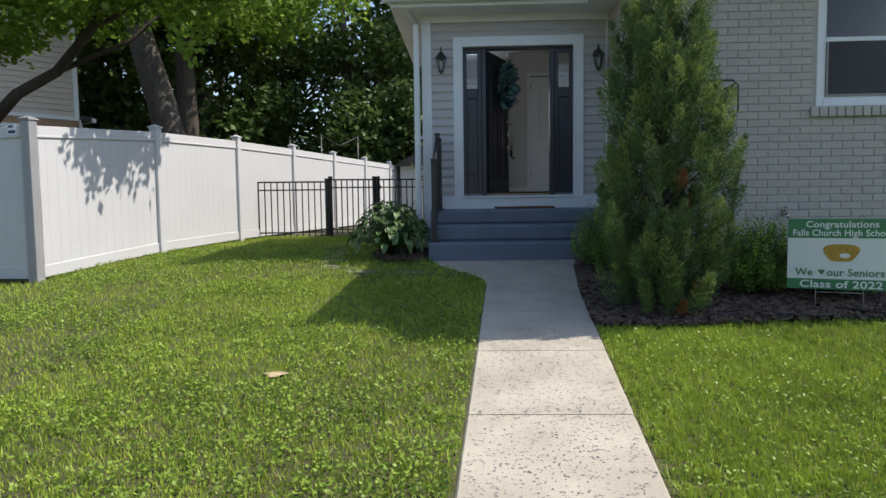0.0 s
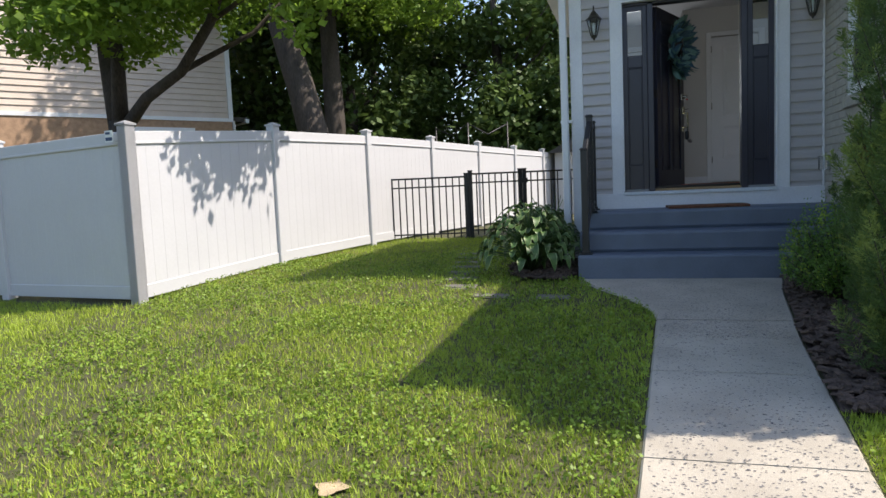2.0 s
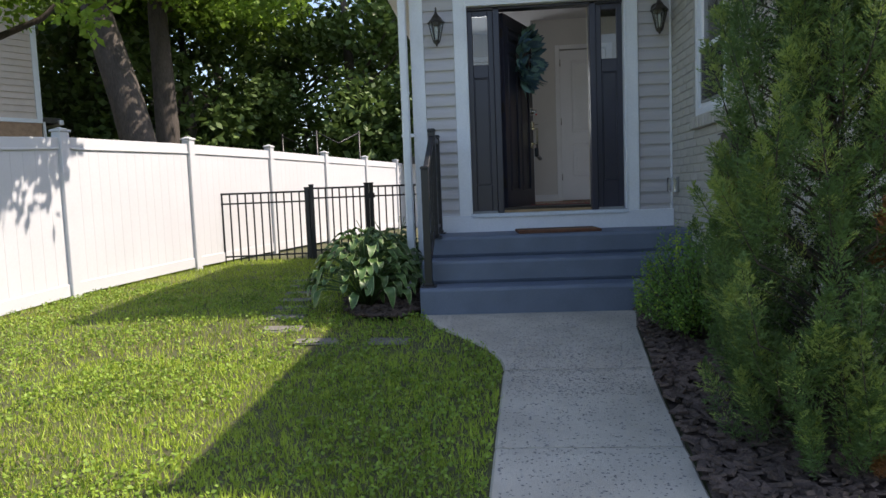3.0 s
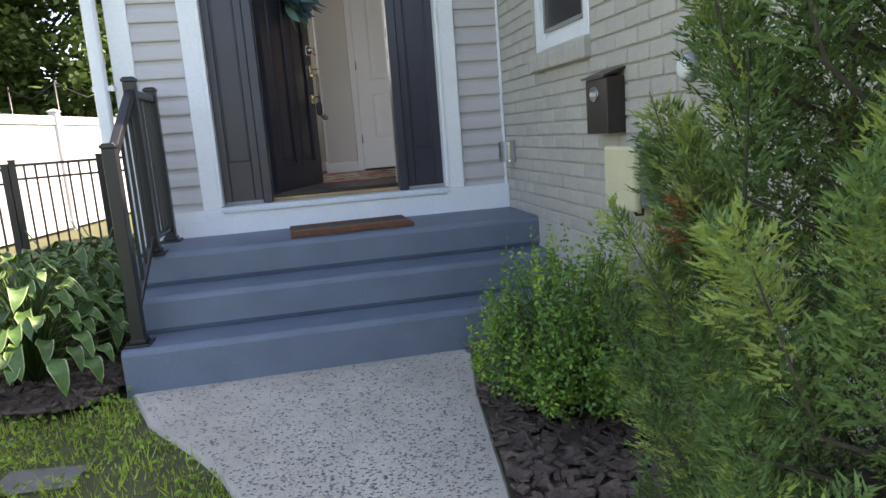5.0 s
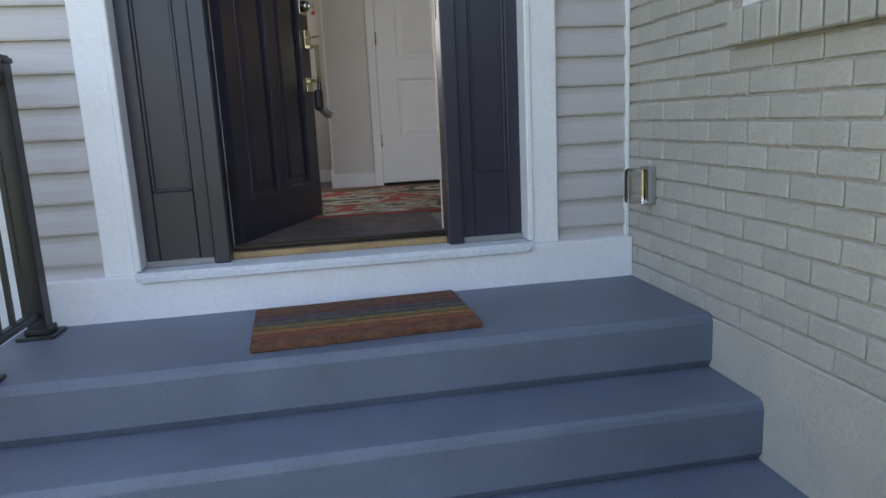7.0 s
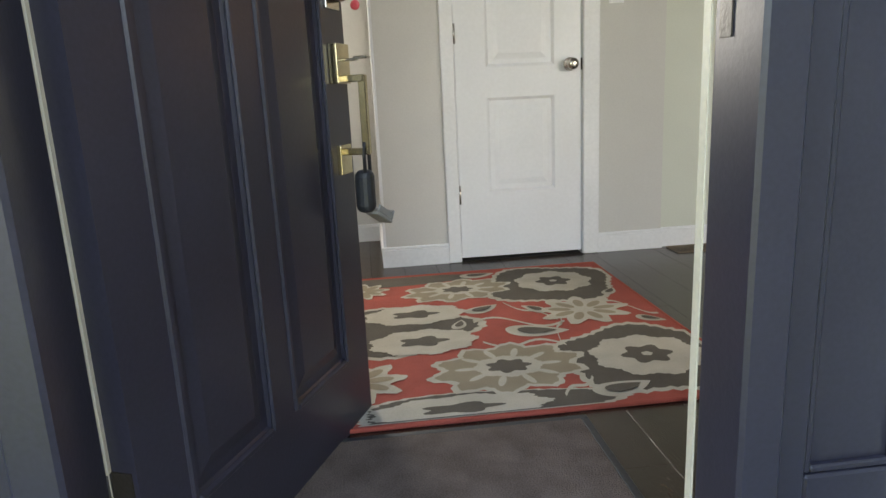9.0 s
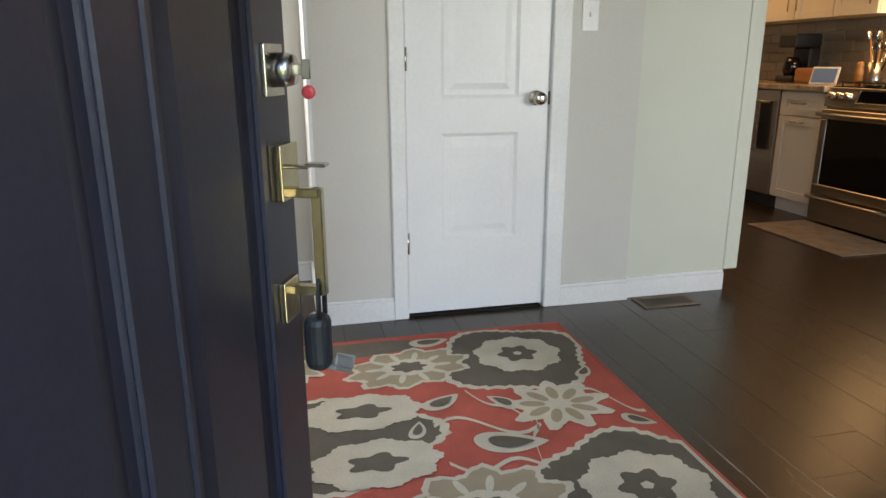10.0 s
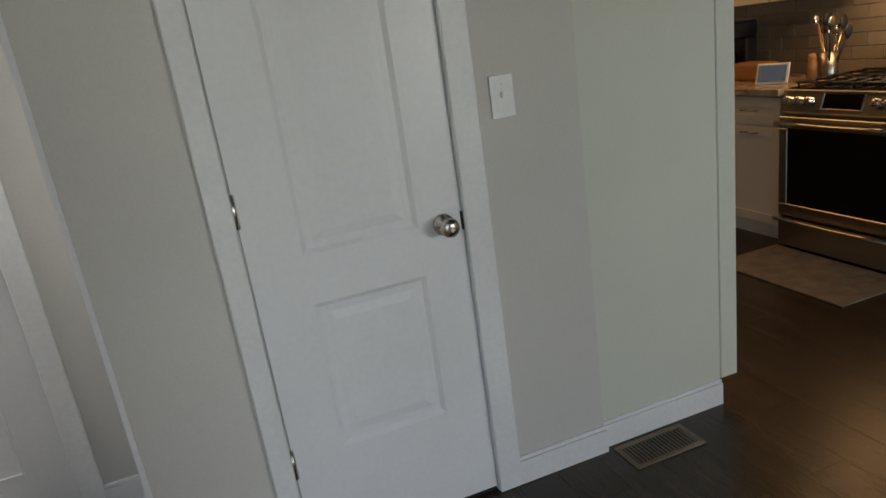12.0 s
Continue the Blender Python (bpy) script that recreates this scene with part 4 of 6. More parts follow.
me_ = thing("meter", "round glass electric meter on the brick wall", "electric meter", at=(BX, -2.42, 1.36))
turned("socket", [(0.055, 0), (0.055, 0.02), (0.05, 0.03)], M_grey, me_, 24, "y").matrix_basis = pose(0, 0, 0, 0, 0, -90)
turned("dome", [(0.045, 0.03), (0.043, 0.04), (0.03, 0.046), (0.006, 0.048)], M_signw, me_, 24, "y").matrix_basis = pose(0, 0, 0, 0, 0, -90)

# ---- yard sign ----
sg = thing("yard_sign", "green and white plastic graduation sign on wire legs", "yard sign", at=(2.05, -3.6, -0.06), turn=-22)
sg.matrix_basis = sg.matrix_basis @ Matrix.Diagonal((1.30, 1, 1.304, 1))
box("board", 0, 0.62, 0, 0.005, 0, 0.46, M_signw, sg)
boxes("green_band", [(0, 0.62, -0.0015, 0.0, 0.335, 0.46), (0, 0.62, -0.0015, 0.0, 0, 0.068)], M_signg, sg)
text("line", "Congratulations", 0.058, M_signw, pose(0.31, -0.003, 0.405, 90), sg, 1.05)
text("line", "Falls Church High School", 0.057, M_signw, pose(0.31, -0.003, 0.35, 90), sg, 0.93)
text("line", "We    our Seniors!", 0.066, M_signg, pose(0.31, -0.003, 0.09, 90), sg, 1.0)
text("line", "Class of 2022", 0.066, M_signw, pose(0.31, -0.003, 0.012, 90), sg, 1.25)
hv = [(0.20 + 0.0019 * 16 * math.sin(a) ** 3 * 0.62, -0.003, 0.115 + 0.0013 * (13 * math.cos(a) - 5 * math.cos(2 * a) - 2 * math.cos(3 * a) - math.cos(4 * a))) for a in [k * math.pi / 16 for k in range(32)]]
mesh("heart", hv, [tuple(range(32))], M_signg, sg)
mesh("emblem", [(0.31 + (0.098 + 0.014 * math.sin(3 * a)) * math.cos(a), -0.003, 0.24 + (0.068 + 0.012 * math.cos(2 * a)) * math.sin(a)) for a in [k * math.pi / 16 for k in range(32)]], [tuple(range(32))], M_gold, sg)
mesh("emblem_mouth", [(0.33 + 0.03 * math.cos(a), -0.0045, 0.222 + 0.016 * math.sin(a)) for a in [k * math.pi / 8 for k in range(16)]], [tuple(range(16))], M_signw, sg)
tubes("wire_leg", [([(0.17, 0.008, 0.2), (0.17, 0.008, -0.26)], 0.003), ([(0.44, 0.008, 0.2), (0.44, 0.008, -0.26)], 0.003), ([(0.17, 0.008, -0.02), (0.44, 0.008, -0.02)], 0.003)], M_grey, sg, 6)
hs = thing("garden_hose", "thin dark garden hose lying on the mulch", "hose")
tubes("hose", [([(1.3 + 0.12 * i, -4.05 + 0.12 * math.sin(i * 0.7) + 0.015 * i, gz(1.3, -4.05) + 0.06) for i in range(18)], 0.009), ([(2.2 + 0.08 * i, -3.9 + 0.15 * math.sin(i * 0.9), gz(2.2, -3.9) + 0.06) for i in range(16)], 0.009)], M_rub, hs, 6)
sp = thing("hose_spigot", "small metal hose spigot on the brick foundation", "spigot", at=(2.43, BY, 0.57))
turned("valve", [(0.025, 0.0), (0.025, 0.02), (0.012, 0.03), (0.012, 0.09)], M_silver, sp, 14, "y")
turned("handle", [(0.01, 0), (0.03, 0.005), (0.03, 0.015), (0.01, 0.02)], M_silver, sp, 12, "z", (0, -0.06, 0.05))
tubes("stem", [([(0, -0.06, 0.0), (0, -0.06, 0.05)], 0.008), ([(0, -0.08, 0), (0, -0.10, -0.05)], 0.012)], M_silver, sp)
stk = thing("garden_stake", "leaning weathered wooden stake by the brick wall", "stake", at=(1.72, -2.95, gz(1.72, -2.95)))
o = box("shaft", -0.018, 0.018, -0.012, 0.012, 0, 1.15, M_bark, stk, 0.003)
o.matrix_basis = pose(0, 0, 0, 3, 6, 0)
pb = thing("wire_plant_hoop", "thin black plant support hoop in the juniper", "plant support", at=(1.55, -3.1, gz(1.5, -3.1)))
tubes("hoop", [([(-0.25, 0, 0), (-0.25, 0, 1.95), (-0.2, 0, 2.0), (0.2, 0, 2.0), (0.25, 0, 1.95), (0.25, 0, 1.7)], 0.008)], M_iron, pb, 6)

# ---- white vinyl fence ----
FD = Vector((0.19, 1.0, 0)).normalized()
FN = Vector((FD.y, -FD.x, 0))
F0 = Vector((-5.745, -1.91, 0))


def fence_run(start, direction, count, span, group):
    ang = math.degrees(math.atan2(direction.y, direction.x))
    for i in range(count):
        a, b = start + direction * span * i, start + direction * span * (i + 1)
        za, zb = gz(a.x, a.y), gz(b.x, b.y)
        e = thing("privacy_fence", "white vinyl privacy fence panel with post", "fence", group, at=(a.x, a.y, za), turn=ang)
        boxes("post", [(-0.063, 0.063, -0.063, 0.063, -0.1, 1.86)], M_fence, e, 0.006)
        mesh("cap", [(-0.075, -0.075, 1.86), (0.075, -0.075, 1.86), (0.075, 0.075, 1.86), (-0.075, 0.075, 1.86), (-0.075, -0.075, 1.88), (0.075, -0.075, 1.88), (0.075, 0.075, 1.88), (-0.075, 0.075, 1.88), (0, 0, 1.915)], [(3, 2, 1, 0), (0, 1, 5, 4), (1, 2, 6, 5), (2, 3, 7, 6), (3, 0, 4, 7), (4, 5, 8), (5, 6, 8), (6, 7, 8), (7, 4, 8)], M_fence, e)
        dz = (zb - za) / span
        rails = [box("rail", *r_, M_fence, e, 0.004, 1) for r_ in ((0.05, span - 0.05, -0.03, 0.03, 1.66, 1.80), (0.05, span - 0.05, -0.036, 0.036, 1.665, 1.69), (0.05, span - 0.05, -0.03, 0.03, 0.03, 0.17))]
        n = 14
        w = (span - 0.12) / n
        slats = [boxes("slat", [(0.06 + k * w, 0.06 + (k + 1) * w - 0.0006, -0.016, 0.016, 0.16, 1.68)], M_fence, e, 0.0008) for k in range(n)]
        for o in rails + slats:
            for v in o.data.vertices:
                v.co.z += dz * v.co.x


fence_run(F0, FD, 9, 2.285, "white fence panels")
fence_run(F0, Vector((-FD.y, FD.x, 0)), 3, 2.285, "white fence panels of the return")
lp = thing("fence_sign", "small white sign with dark printed bars on the fence", "sign", at=(F0.x - 0.075 - 0.05, F0.y - 0.065 + 0.02, 1.60), turn=-10.8)
box("plate", -0.06, 0.06, -0.052, -0.05, -0.05, 0.07, M_signw, lp)
boxes("printed_bar", [(-0.05, 0.02, -0.0535, -0.052, 0.03, 0.055), (-0.05, 0.05, -0.0535, -0.052, -0.035, 0.0)], mat("dark_blue_ink", (0.03, 0.06, 0.14), 0.5), lp)


# ---- black gate fence ----
def gate_run(p, q, n, group, label):
    p, q = Vector(p), Vector(q)
    d = q - p
    L = d.length
    e = thing("gate_fence", label, "gate", group, at=(p.x, p.y, p.z), turn=math.degrees(math.atan2(d.y, d.x)))
    for x in (0, L):
        boxes("post", [(x - 0.034, x + 0.034, -0.034, 0.034, 0, 1.15), (x - 0.04, x + 0.04, -0.04, 0.04, 1.15, 1.17)], M_iron, e)
    for z0, z1 in ((1.09, 1.12), (0.94, 0.965), (0.12, 0.145)):
        box("rail", 0.03, L - 0.03, -0.015, 0.015, z0, z1, M_iron, e)
    for i in range(n):
        x = L * (i + 1) / (n + 1)
        box("picket", x - 0.011, x + 0.011, -0.011, 0.011, 0.05, 1.10, M_iron, e)
    return e


g1 = gate_run((-4.85, 3.25, 0.02), (-3.47, 3.53, 0.05), 11, "black metal gate sections", "black metal picket fence section")
gate_run((-3.40, 3.55, 0.06), (-2.58, 3.84, 0.06), 7, "black metal gate sections", "black metal picket gate")
g3 = gate_run((-2.51, 3.87, 0.06), (-1.40, 4.22, 0.06), 9, "black metal gate sections", "black metal picket fence section")
boxes("latch", [(-0.06, 0.05, -0.05, -0.03, 0.92, 1.0), (-0.02, 0.02, -0.05, -0.03, 0.8, 0.92)], M_iron, g3)

# ---- inside: shell ----
HY = 2.485     # closet wall
BWY = 3.13     # back door wall
floor = structure(new("floor"), "dark brown glossy plank floor", "floor")
box("subfloor", -1.17, 6.2, 0.17, 6.2, 0.70, F - 0.012, M_under, floor)
box("subfloor", 1.474, 6.2, -2.44, 0.17, 0.70, F - 0.004, M_floor, floor)
structure(boxes("ceiling", [(-1.17, 6.2, 0.17, 6.2, CEIL, CEIL + 0.05), (1.474, 6.2, -2.44, 0.17, CEIL, CEIL + 0.05)], M_white), "plain white ceiling", "ceiling")
hall = structure(new("wall_hall"), "pale grey painted hall wall", "wall")
boxes("plaster", [(0.02, 0.394, HY, HY + 0.11, F, CEIL), (1.011, 1.42, HY, HY + 0.11, F, CEIL), (0.394, 1.011, HY, HY + 0.11, F + 2.04, CEIL), (0.02, 0.13, HY + 0.11, BWY, F, CEIL)], M_wall, hall)
gw = structure(new("wall_kitchen"), "painted wall end with greenish light put into its colour", "wall")
boxes("plaster", [(1.42, 1.945, HY + 0.022, 3.35, F, CEIL), (1.945, 2.02, HY + 0.018, 3.35, F + 0.10, CEIL)], M_green, gw, 0.003)
bw = structure(new("wall_back"), "pale grey painted wall round the back door", "wall")
boxes("plaster", [(-0.30, 0.13, BWY, BWY + 0.12, F, CEIL), (-1.17, -1.14, BWY, BWY + 0.12, F, CEIL), (-1.14, -0.30, BWY, BWY + 0.12, F + 2.05, CEIL), (0.13, 0.2, BWY, 6.2, F, CEIL)], M_wall, bw)
ow = structure(new("wall_outer"), "plain painted walls closing the rooms", "wall")
boxes("plaster", [(4.06, 4.16, -2.44, 6.2, F - 0.1, CEIL), (0.2, 4.06, 6.2, 6.3, F - 0.1, CEIL)], M_wall, ow)
base = structure(new("baseboard"), "white painted baseboards", "baseboard")


def skirting(x0, x1, y0, y1):
    bm = bmesh.new()
    add_box(bm, x0, x1, y0, y1, F, F + 0.085)
    cx, cy = (x0 + x1) / 2, (y0 + y1) / 2
    add_box(bm, x0 + (0.004 if x1 - x0 < 0.03 else 0), x1, y0 + (0.004 if y1 - y0 < 0.03 else 0), y1, F + 0.085, F + 0.10, 0.003, 1)
    bm_object("board", bm, M_white, base)


skirting(0.005, 0.335, HY - 0.014, HY)
skirting(1.085, 1.425, HY - 0.014, HY)
skirting(1.426, 1.944, HY + 0.009, HY + 0.022)
skirting(0.006, 0.02, HY, BWY - 0.014)
skirting(-0.225, 0.02, BWY - 0.014, BWY)
trim = structure(new("trim"), "white door casings", "trim")
boxes("casing", [(0.33, 0.392, HY - 0.018, HY, F, F + 2.10), (1.0095, 1.09, HY - 0.018, HY, F, F + 2.10), (0.392, 1.0095, HY - 0.018, HY, F + 2.04, F + 2.10), (-0.30, -0.225, BWY - 0.018, BWY, F, F + 2.12), (-1.14, -0.30, BWY - 0.018, BWY, F + 2.05, F + 2.12)], M_white, trim, 0.004)
boxes("jamb", [(0.384, 0.396, HY, HY + 0.10, F, F + 2.05), (1.009, 1.021, HY, HY + 0.10, F, F + 2.05)], M_white, trim)
box("corner_bead", 0.012, 0.026, HY - 0.003, HY + 0.012, F + 0.1, CEIL, M_white, trim)

closet = structure(new("door_1"), "white two-panel closet door", "door")
closet.matrix_basis = pose(0.398, HY + 0.004, F + 0.018)
panel_door("leaf", 0.609, 2.01, 0.035, [(0.145, 0.475, 0.32, 0.77), (0.145, 0.475, 0.91, 1.88)], M_door, closet, 0.012)
turned("knob", [(0.031, 0.0), (0.031, 0.008), (0.012, 0.012), (0.012, 0.03), (0.024, 0.038), (0.0285, 0.052), (0.025, 0.064), (0.008, 0.068)], M_silver, closet, 24, "y", (0.549, -0.001, 0.908))
for hz in (0.27, 1.02, 1.80):
    turned("hinge", [(0.009, hz), (0.009, hz + 0.09)], M_silver, closet, 10, at=(-0.003, -0.004, 0))
box("latch", 0.604, 0.612, -0.004, 0.002, 0.88, 0.935, M_bronze, closet)
# near-black strip laid on the floor as the shade below the leaf
structure(box("door_gap", 0.398, 1.007, HY + 0.012, HY + 0.09, F - 0.003, F + 0.002, M_curb), "dark strip painting the shade under the closet door", "threshold")
structure(box("closet_back", 0.13, 1.42, HY + 0.5, HY + 0.52, F, CEIL, M_wall), "plain closet back", "wall")

bd = structure(new("door_2"), "white half-glazed back door", "door")
bd.matrix_basis = pose(-1.14, BWY + 0.01, F + 0.018)
boxes("rail", [(0, 0.12, 0, 0.04, 0, 2.02), (0.72, 0.84, 0, 0.04, 0, 2.02), (0.12, 0.72, 0, 0.04, 0, 0.94), (0.12, 0.72, 0, 0.04, 1.90, 2.02)], M_door, bd)
boxes("muntin", [(0.12, 0.72, 0.008, 0.032, 1.25, 1.27), (0.12, 0.72, 0.008, 0.032, 1.57, 1.59), (0.31, 0.33, 0.008, 0.032, 0.94, 1.9), (0.51, 0.53, 0.008, 0.032, 0.94, 1.9)], M_white, bd, 0.003)
boxes("glazing_bead", [(0.10, 0.125, -0.008, 0.01, 0.92, 1.92), (0.715, 0.74, -0.008, 0.01, 0.92, 1.92), (0.125, 0.715, -0.008, 0.01, 0.92, 0.945), (0.125, 0.715, -0.008, 0.01, 1.895, 1.92)], M_white, bd, 0.003)
boxes("panel_bead", [(0.14, 0.15, -0.006, 0.0, 0.2, 0.8), (0.69, 0.70, -0.006, 0.0, 0.2, 0.8), (0.15, 0.69, -0.006, 0.0, 0.2, 0.21), (0.15, 0.69, -0.006, 0.0, 0.79, 0.8)], M_door, bd, 0.002)
g = box("pane", 0.12, 0.72, 0.018, 0.022, 0.94, 1.9, M_glass, bd)
g.visible_shadow = False
turned("knob", [(0.03, 0.0), (0.03, 0.008), (0.012, 0.012), (0.012, 0.03), (0.026, 0.04), (0.028, 0.055), (0.02, 0.064), (0.006, 0.066)], M_silver, bd, 20, "y", (0.775, 0, 0.88))
turned("deadbolt", [(0.03, 0.0), (0.028, 0.012), (0.014, 0.014), (0.012, 0.03)], M_silver, bd, 20, "y", (0.775, 0, 1.02))
sw = thing("light_switch", "white plastic light switch plate on the wall", "light switch", at=(1.172, HY, 2.092))
box("plate", -0.037, 0.037, -0.006, 0, -0.06, 0.06, M_white, sw, 0.003)
boxes("toggle", [(-0.005, 0.005, -0.016, -0.005, -0.004, 0.012), (-0.003, 0.003, -0.0075, -0.005, 0.03, 0.036), (-0.003, 0.003, -0.0075, -0.005, -0.036, -0.03)], M_white, sw, 0.001)
vt = thing("floor_vent", "beige metal floor register set in the planks", "floor vent", at=(1.585, 2.405, F))
boxes("frame", [(-0.14, 0.14, -0.07, -0.05, 0, 0.006), (-0.14, 0.14, 0.05, 0.07, 0, 0.006), (-0.14, -0.12, -0.05, 0.05, 0, 0.006), (0.12, 0.14, -0.05, 0.05, 0, 0.006)], M_wheat, vt, 0.002)
# flat dark sheet standing for the shaded duct below the louvres
box("well_shade", -0.12, 0.12, -0.05, 0.05, -0.001, 0.0015, M_curb, vt)
for i in range(17):
    box("louvre", -0.115 + i * 0.0142, -0.111 + i * 0.0142, -0.05, 0.05, 0.0015, 0.005, M_wheat, vt)

# rugs and mats
im = thing("door_mat", "dark brown carpet mat inside the front door", "mat", at=(0.0, 0.50, F))
box("pile", -0.42, 0.45, -0.30, 0.29, 0.0, 0.008, M_brownmat, im, 0.003)
boxes("border", [(-0.44, 0.47, -0.32, -0.30, 0, 0.006), (-0.44, 0.47, 0.29, 0.31, 0, 0.006), (0.45, 0.47, -0.30, 0.29, 0, 0.006), (-0.44, -0.42, -0.30, 0.29, 0, 0.006)], M_rub, im, 0.002)
rug = thing("area_rug", "coral area rug with cream and brown flowers", "rug", at=(0, 0, F))
RX0, RX1, RY0, RY1 = -1.10, 0.99, 0.84, 2.26
box("pile", RX0, RX1, RY0, RY1, 0, 0.008, M_rred, rug, 0.003)


def blob(cx, cy, rx, ry, n, amp, turn=0.0, sharp=1.0, k=96):
    pts = []
    for i in range(k):
        a = 2 * math.pi * i / k
        s = math.cos(n * a)
        s = math.copysign(abs(s) ** sharp, s)
        r = 1 + amp * s + 0.025 * math.sin(37 * a)
        x, y = rx * r * math.cos(a), ry * r * math.sin(a)
        c, d = math.cos(turn), math.sin(turn)
        pts.append((min(RX1 - 0.02, max(RX0 + 0.02, cx + x * c - y * d)), min(RY1 - 0.02, max(RY0 + 0.02, cy + x * d + y * c))))
    return pts


def layer(name, shapes, z, m):
    for s in shapes:
        mesh(name, [(x, y, z) for x, y in s], [tuple(range(len(s)))], m, rug)


def paisley(cx, cy, s, turn, fat=1.0):
    pts = []
    for i in range(48):
        t = 2 * math.pi * i / 48
        r = 1.0
        x, y = s * math.cos(t), s * fat * 0.62 * math.sin(t) * abs(math.sin(t / 2)) ** 0.8 + 0.12 * s * math.cos(t) ** 2
        c, d = math.cos(turn), math.sin(turn)
        pts.append((min(RX1 - 0.02, max(RX0 + 0.02, cx + x * c - y * d)), min(RY1 - 0.02, max(RY0 + 0.02, cy + x * d + y * c))))
    return pts


ROSE = [(0.72, 2.0, 0.16, 0.15), (0.775, 1.142, 0.17, 0.155)]
OVAL = [(0.098, 1.696, 0.19, 0.11), (0.105, 1.408, 0.18, 0.115), (-0.85, 1.2, 0.18, 0.11), (-0.8, 1.85, 0.18, 0.12), (0.16, 0.90, 0.24, 0.075)]
STARB = [(0.30, 1.98, 0.20, 0.13), (0.34, 1.145, 0.21, 0.155), (-0.45, 1.5, 0.2, 0.16), (-0.35, 2.02, 0.17, 0.13), (-0.4, 1.0, 0.17, 0.13)]
STARS = [(0.72, 1.60, 0.155, 0.135), (-0.12, 1.12, 0.13, 0.13), (-0.10, 2.05, 0.1, 0.1), (-0.75, 1.52, 0.13, 0.12)]
grey = [blob(0.70, 1.98, 0.27, 0.25, 4, 0.10, 0.5), blob(0.78, 1.14, 0.27, 0.25, 5, 0.08, 0.2), blob(-0.02, 1.55, 0.30, 0.22, 4, 0.12), blob(0.22, 0.90, 0.34, 0.09, 3, 0.1), blob(-0.85, 1.5, 0.22, 0.5, 5, 0.1), blob(0.1, 2.18, 0.3, 0.08, 3, 0.1)]
layer("vine_edge", [[(cx + (x - cx) * 1.09, cy + (y - cy) * 1.09) for x, y in s] for s in grey for cx, cy in [(sum(p[0] for p in s) / len(s), sum(p[1] for p in s) / len(s))]][:5], 0.0084, M_rcream)
layer("brown_field", grey, 0.0090, M_rbrown)
layer("tan_flower_edge", [blob(x, y, rx * 1.12, ry * 1.12, 10, 0.10, 0.2) for x, y, rx, ry in STARB], 0.0096, M_rcream)
layer("tan_flower", [blob(x, y, rx, ry, 10, 0.11, 0.2) for x, y, rx, ry in STARB], 0.0102, M_rtan)
layer("flower_spokes", [blob(x + 0.105 * rx / 0.2 * math.cos(a) * 1.15, y + 0.105 * ry / 0.2 * math.sin(a) * 1.3, 0.035, 0.012, 2, 0.05, a) for x, y, rx, ry in STARB for a in [k * math.pi / 5 for k in range(10)]], 0.0106, M_rcream)
layer("flower_ring", [blob(x, y, rx * 0.5, ry * 0.5, 8, 0.05) for x, y, rx, ry in STARB] + [blob(x, y, rx, ry, 9, 0.06) for x, y, rx, ry in ROSE + OVAL], 0.0110, M_rcream)
layer("star", [blob(x, y, rx, ry, 9, 0.20, 0.1) for x, y, rx, ry in STARS], 0.0110, M_rcream)
layer("star_petals", [blob(x + rx * 0.55 * math.cos(a), y + ry * 0.55 * math.sin(a), 0.038, 0.020, 2, 0.1, a) for x, y, rx, ry in STARS for a in [k * 2 * math.pi / 9 + 0.1 for k in range(9)]], 0.0116, M_rtan)
layer("flower_eye", [blob(x, y, rx * 0.42, ry * 0.42, 6, 0.16) for x, y, rx, ry in ROSE] + [blob(x, y, rx * 0.42, ry * 0.36, 5, 0.2) for x, y, rx, ry in OVAL] + [blob(x, y, rx * 0.3, ry * 0.3, 7, 0.15) for x, y, rx, ry in STARB], 0.0116, M_rbrown)
layer("eye_dot", [blob(x, y, rx * 0.1, ry * 0.1, 5, 0.1) for x, y, rx, ry in ROSE + STARS], 0.0120, M_rcream)
PAIS = [(0.36, 1.70, 0.075, 0.5), (0.50, 1.42, 0.11, -0.25), (0.55, 1.66, 0.06, 2.2), (0.90, 1.80, 0.05, 0.9), (0.92, 1.45, 0.055, -0.7), (0.62, 0.93, 0.09, 0.2), (0.93, 0.97, 0.05, 1.0), (0.42, 2.18, 0.08, 0.1), (-0.55, 1.25, 0.09, 0.8), (0.25, 1.55, 0.05, 1.2)]
layer("paisley_edge", [paisley(*p, 1.0) for p in PAIS], 0.0100, M_rcream)
layer("paisley", [paisley(x, y, s * 0.62, t, 0.9) for x, y, s, t in PAIS], 0.0126, M_rbrown)
for p, q, c in (((0.30, 1.56), (0.62, 1.50), 0.05), ((0.45, 1.76), (0.60, 1.52), -0.03), ((0.55, 1.30), (0.63, 1.62), 0.04), ((0.84, 1.68), (0.97, 1.5), 0.03), ((0.30, 1.36), (0.56, 1.28), -0.04), ((0.85, 0.90), (0.97, 1.0), 0.02), ((0.45, 0.92), (0.56, 1.02), 0.02)):
    V = []
    for i in range(13):
        t = i / 12
        x, y = p[0] + (q[0] - p[0]) * t, p[1] + (q[1] - p[1]) * t + c * math.sin(t * 6.28)
        V += [(x, y - 0.009, 0.0098), (x, y + 0.009, 0.0098)]
    mesh("tendril", V, [(2 * i, 2 * i + 2, 2 * i + 3, 2 * i + 1) for i in range(12)], M_rcream, rug)
bm = bmesh.new()
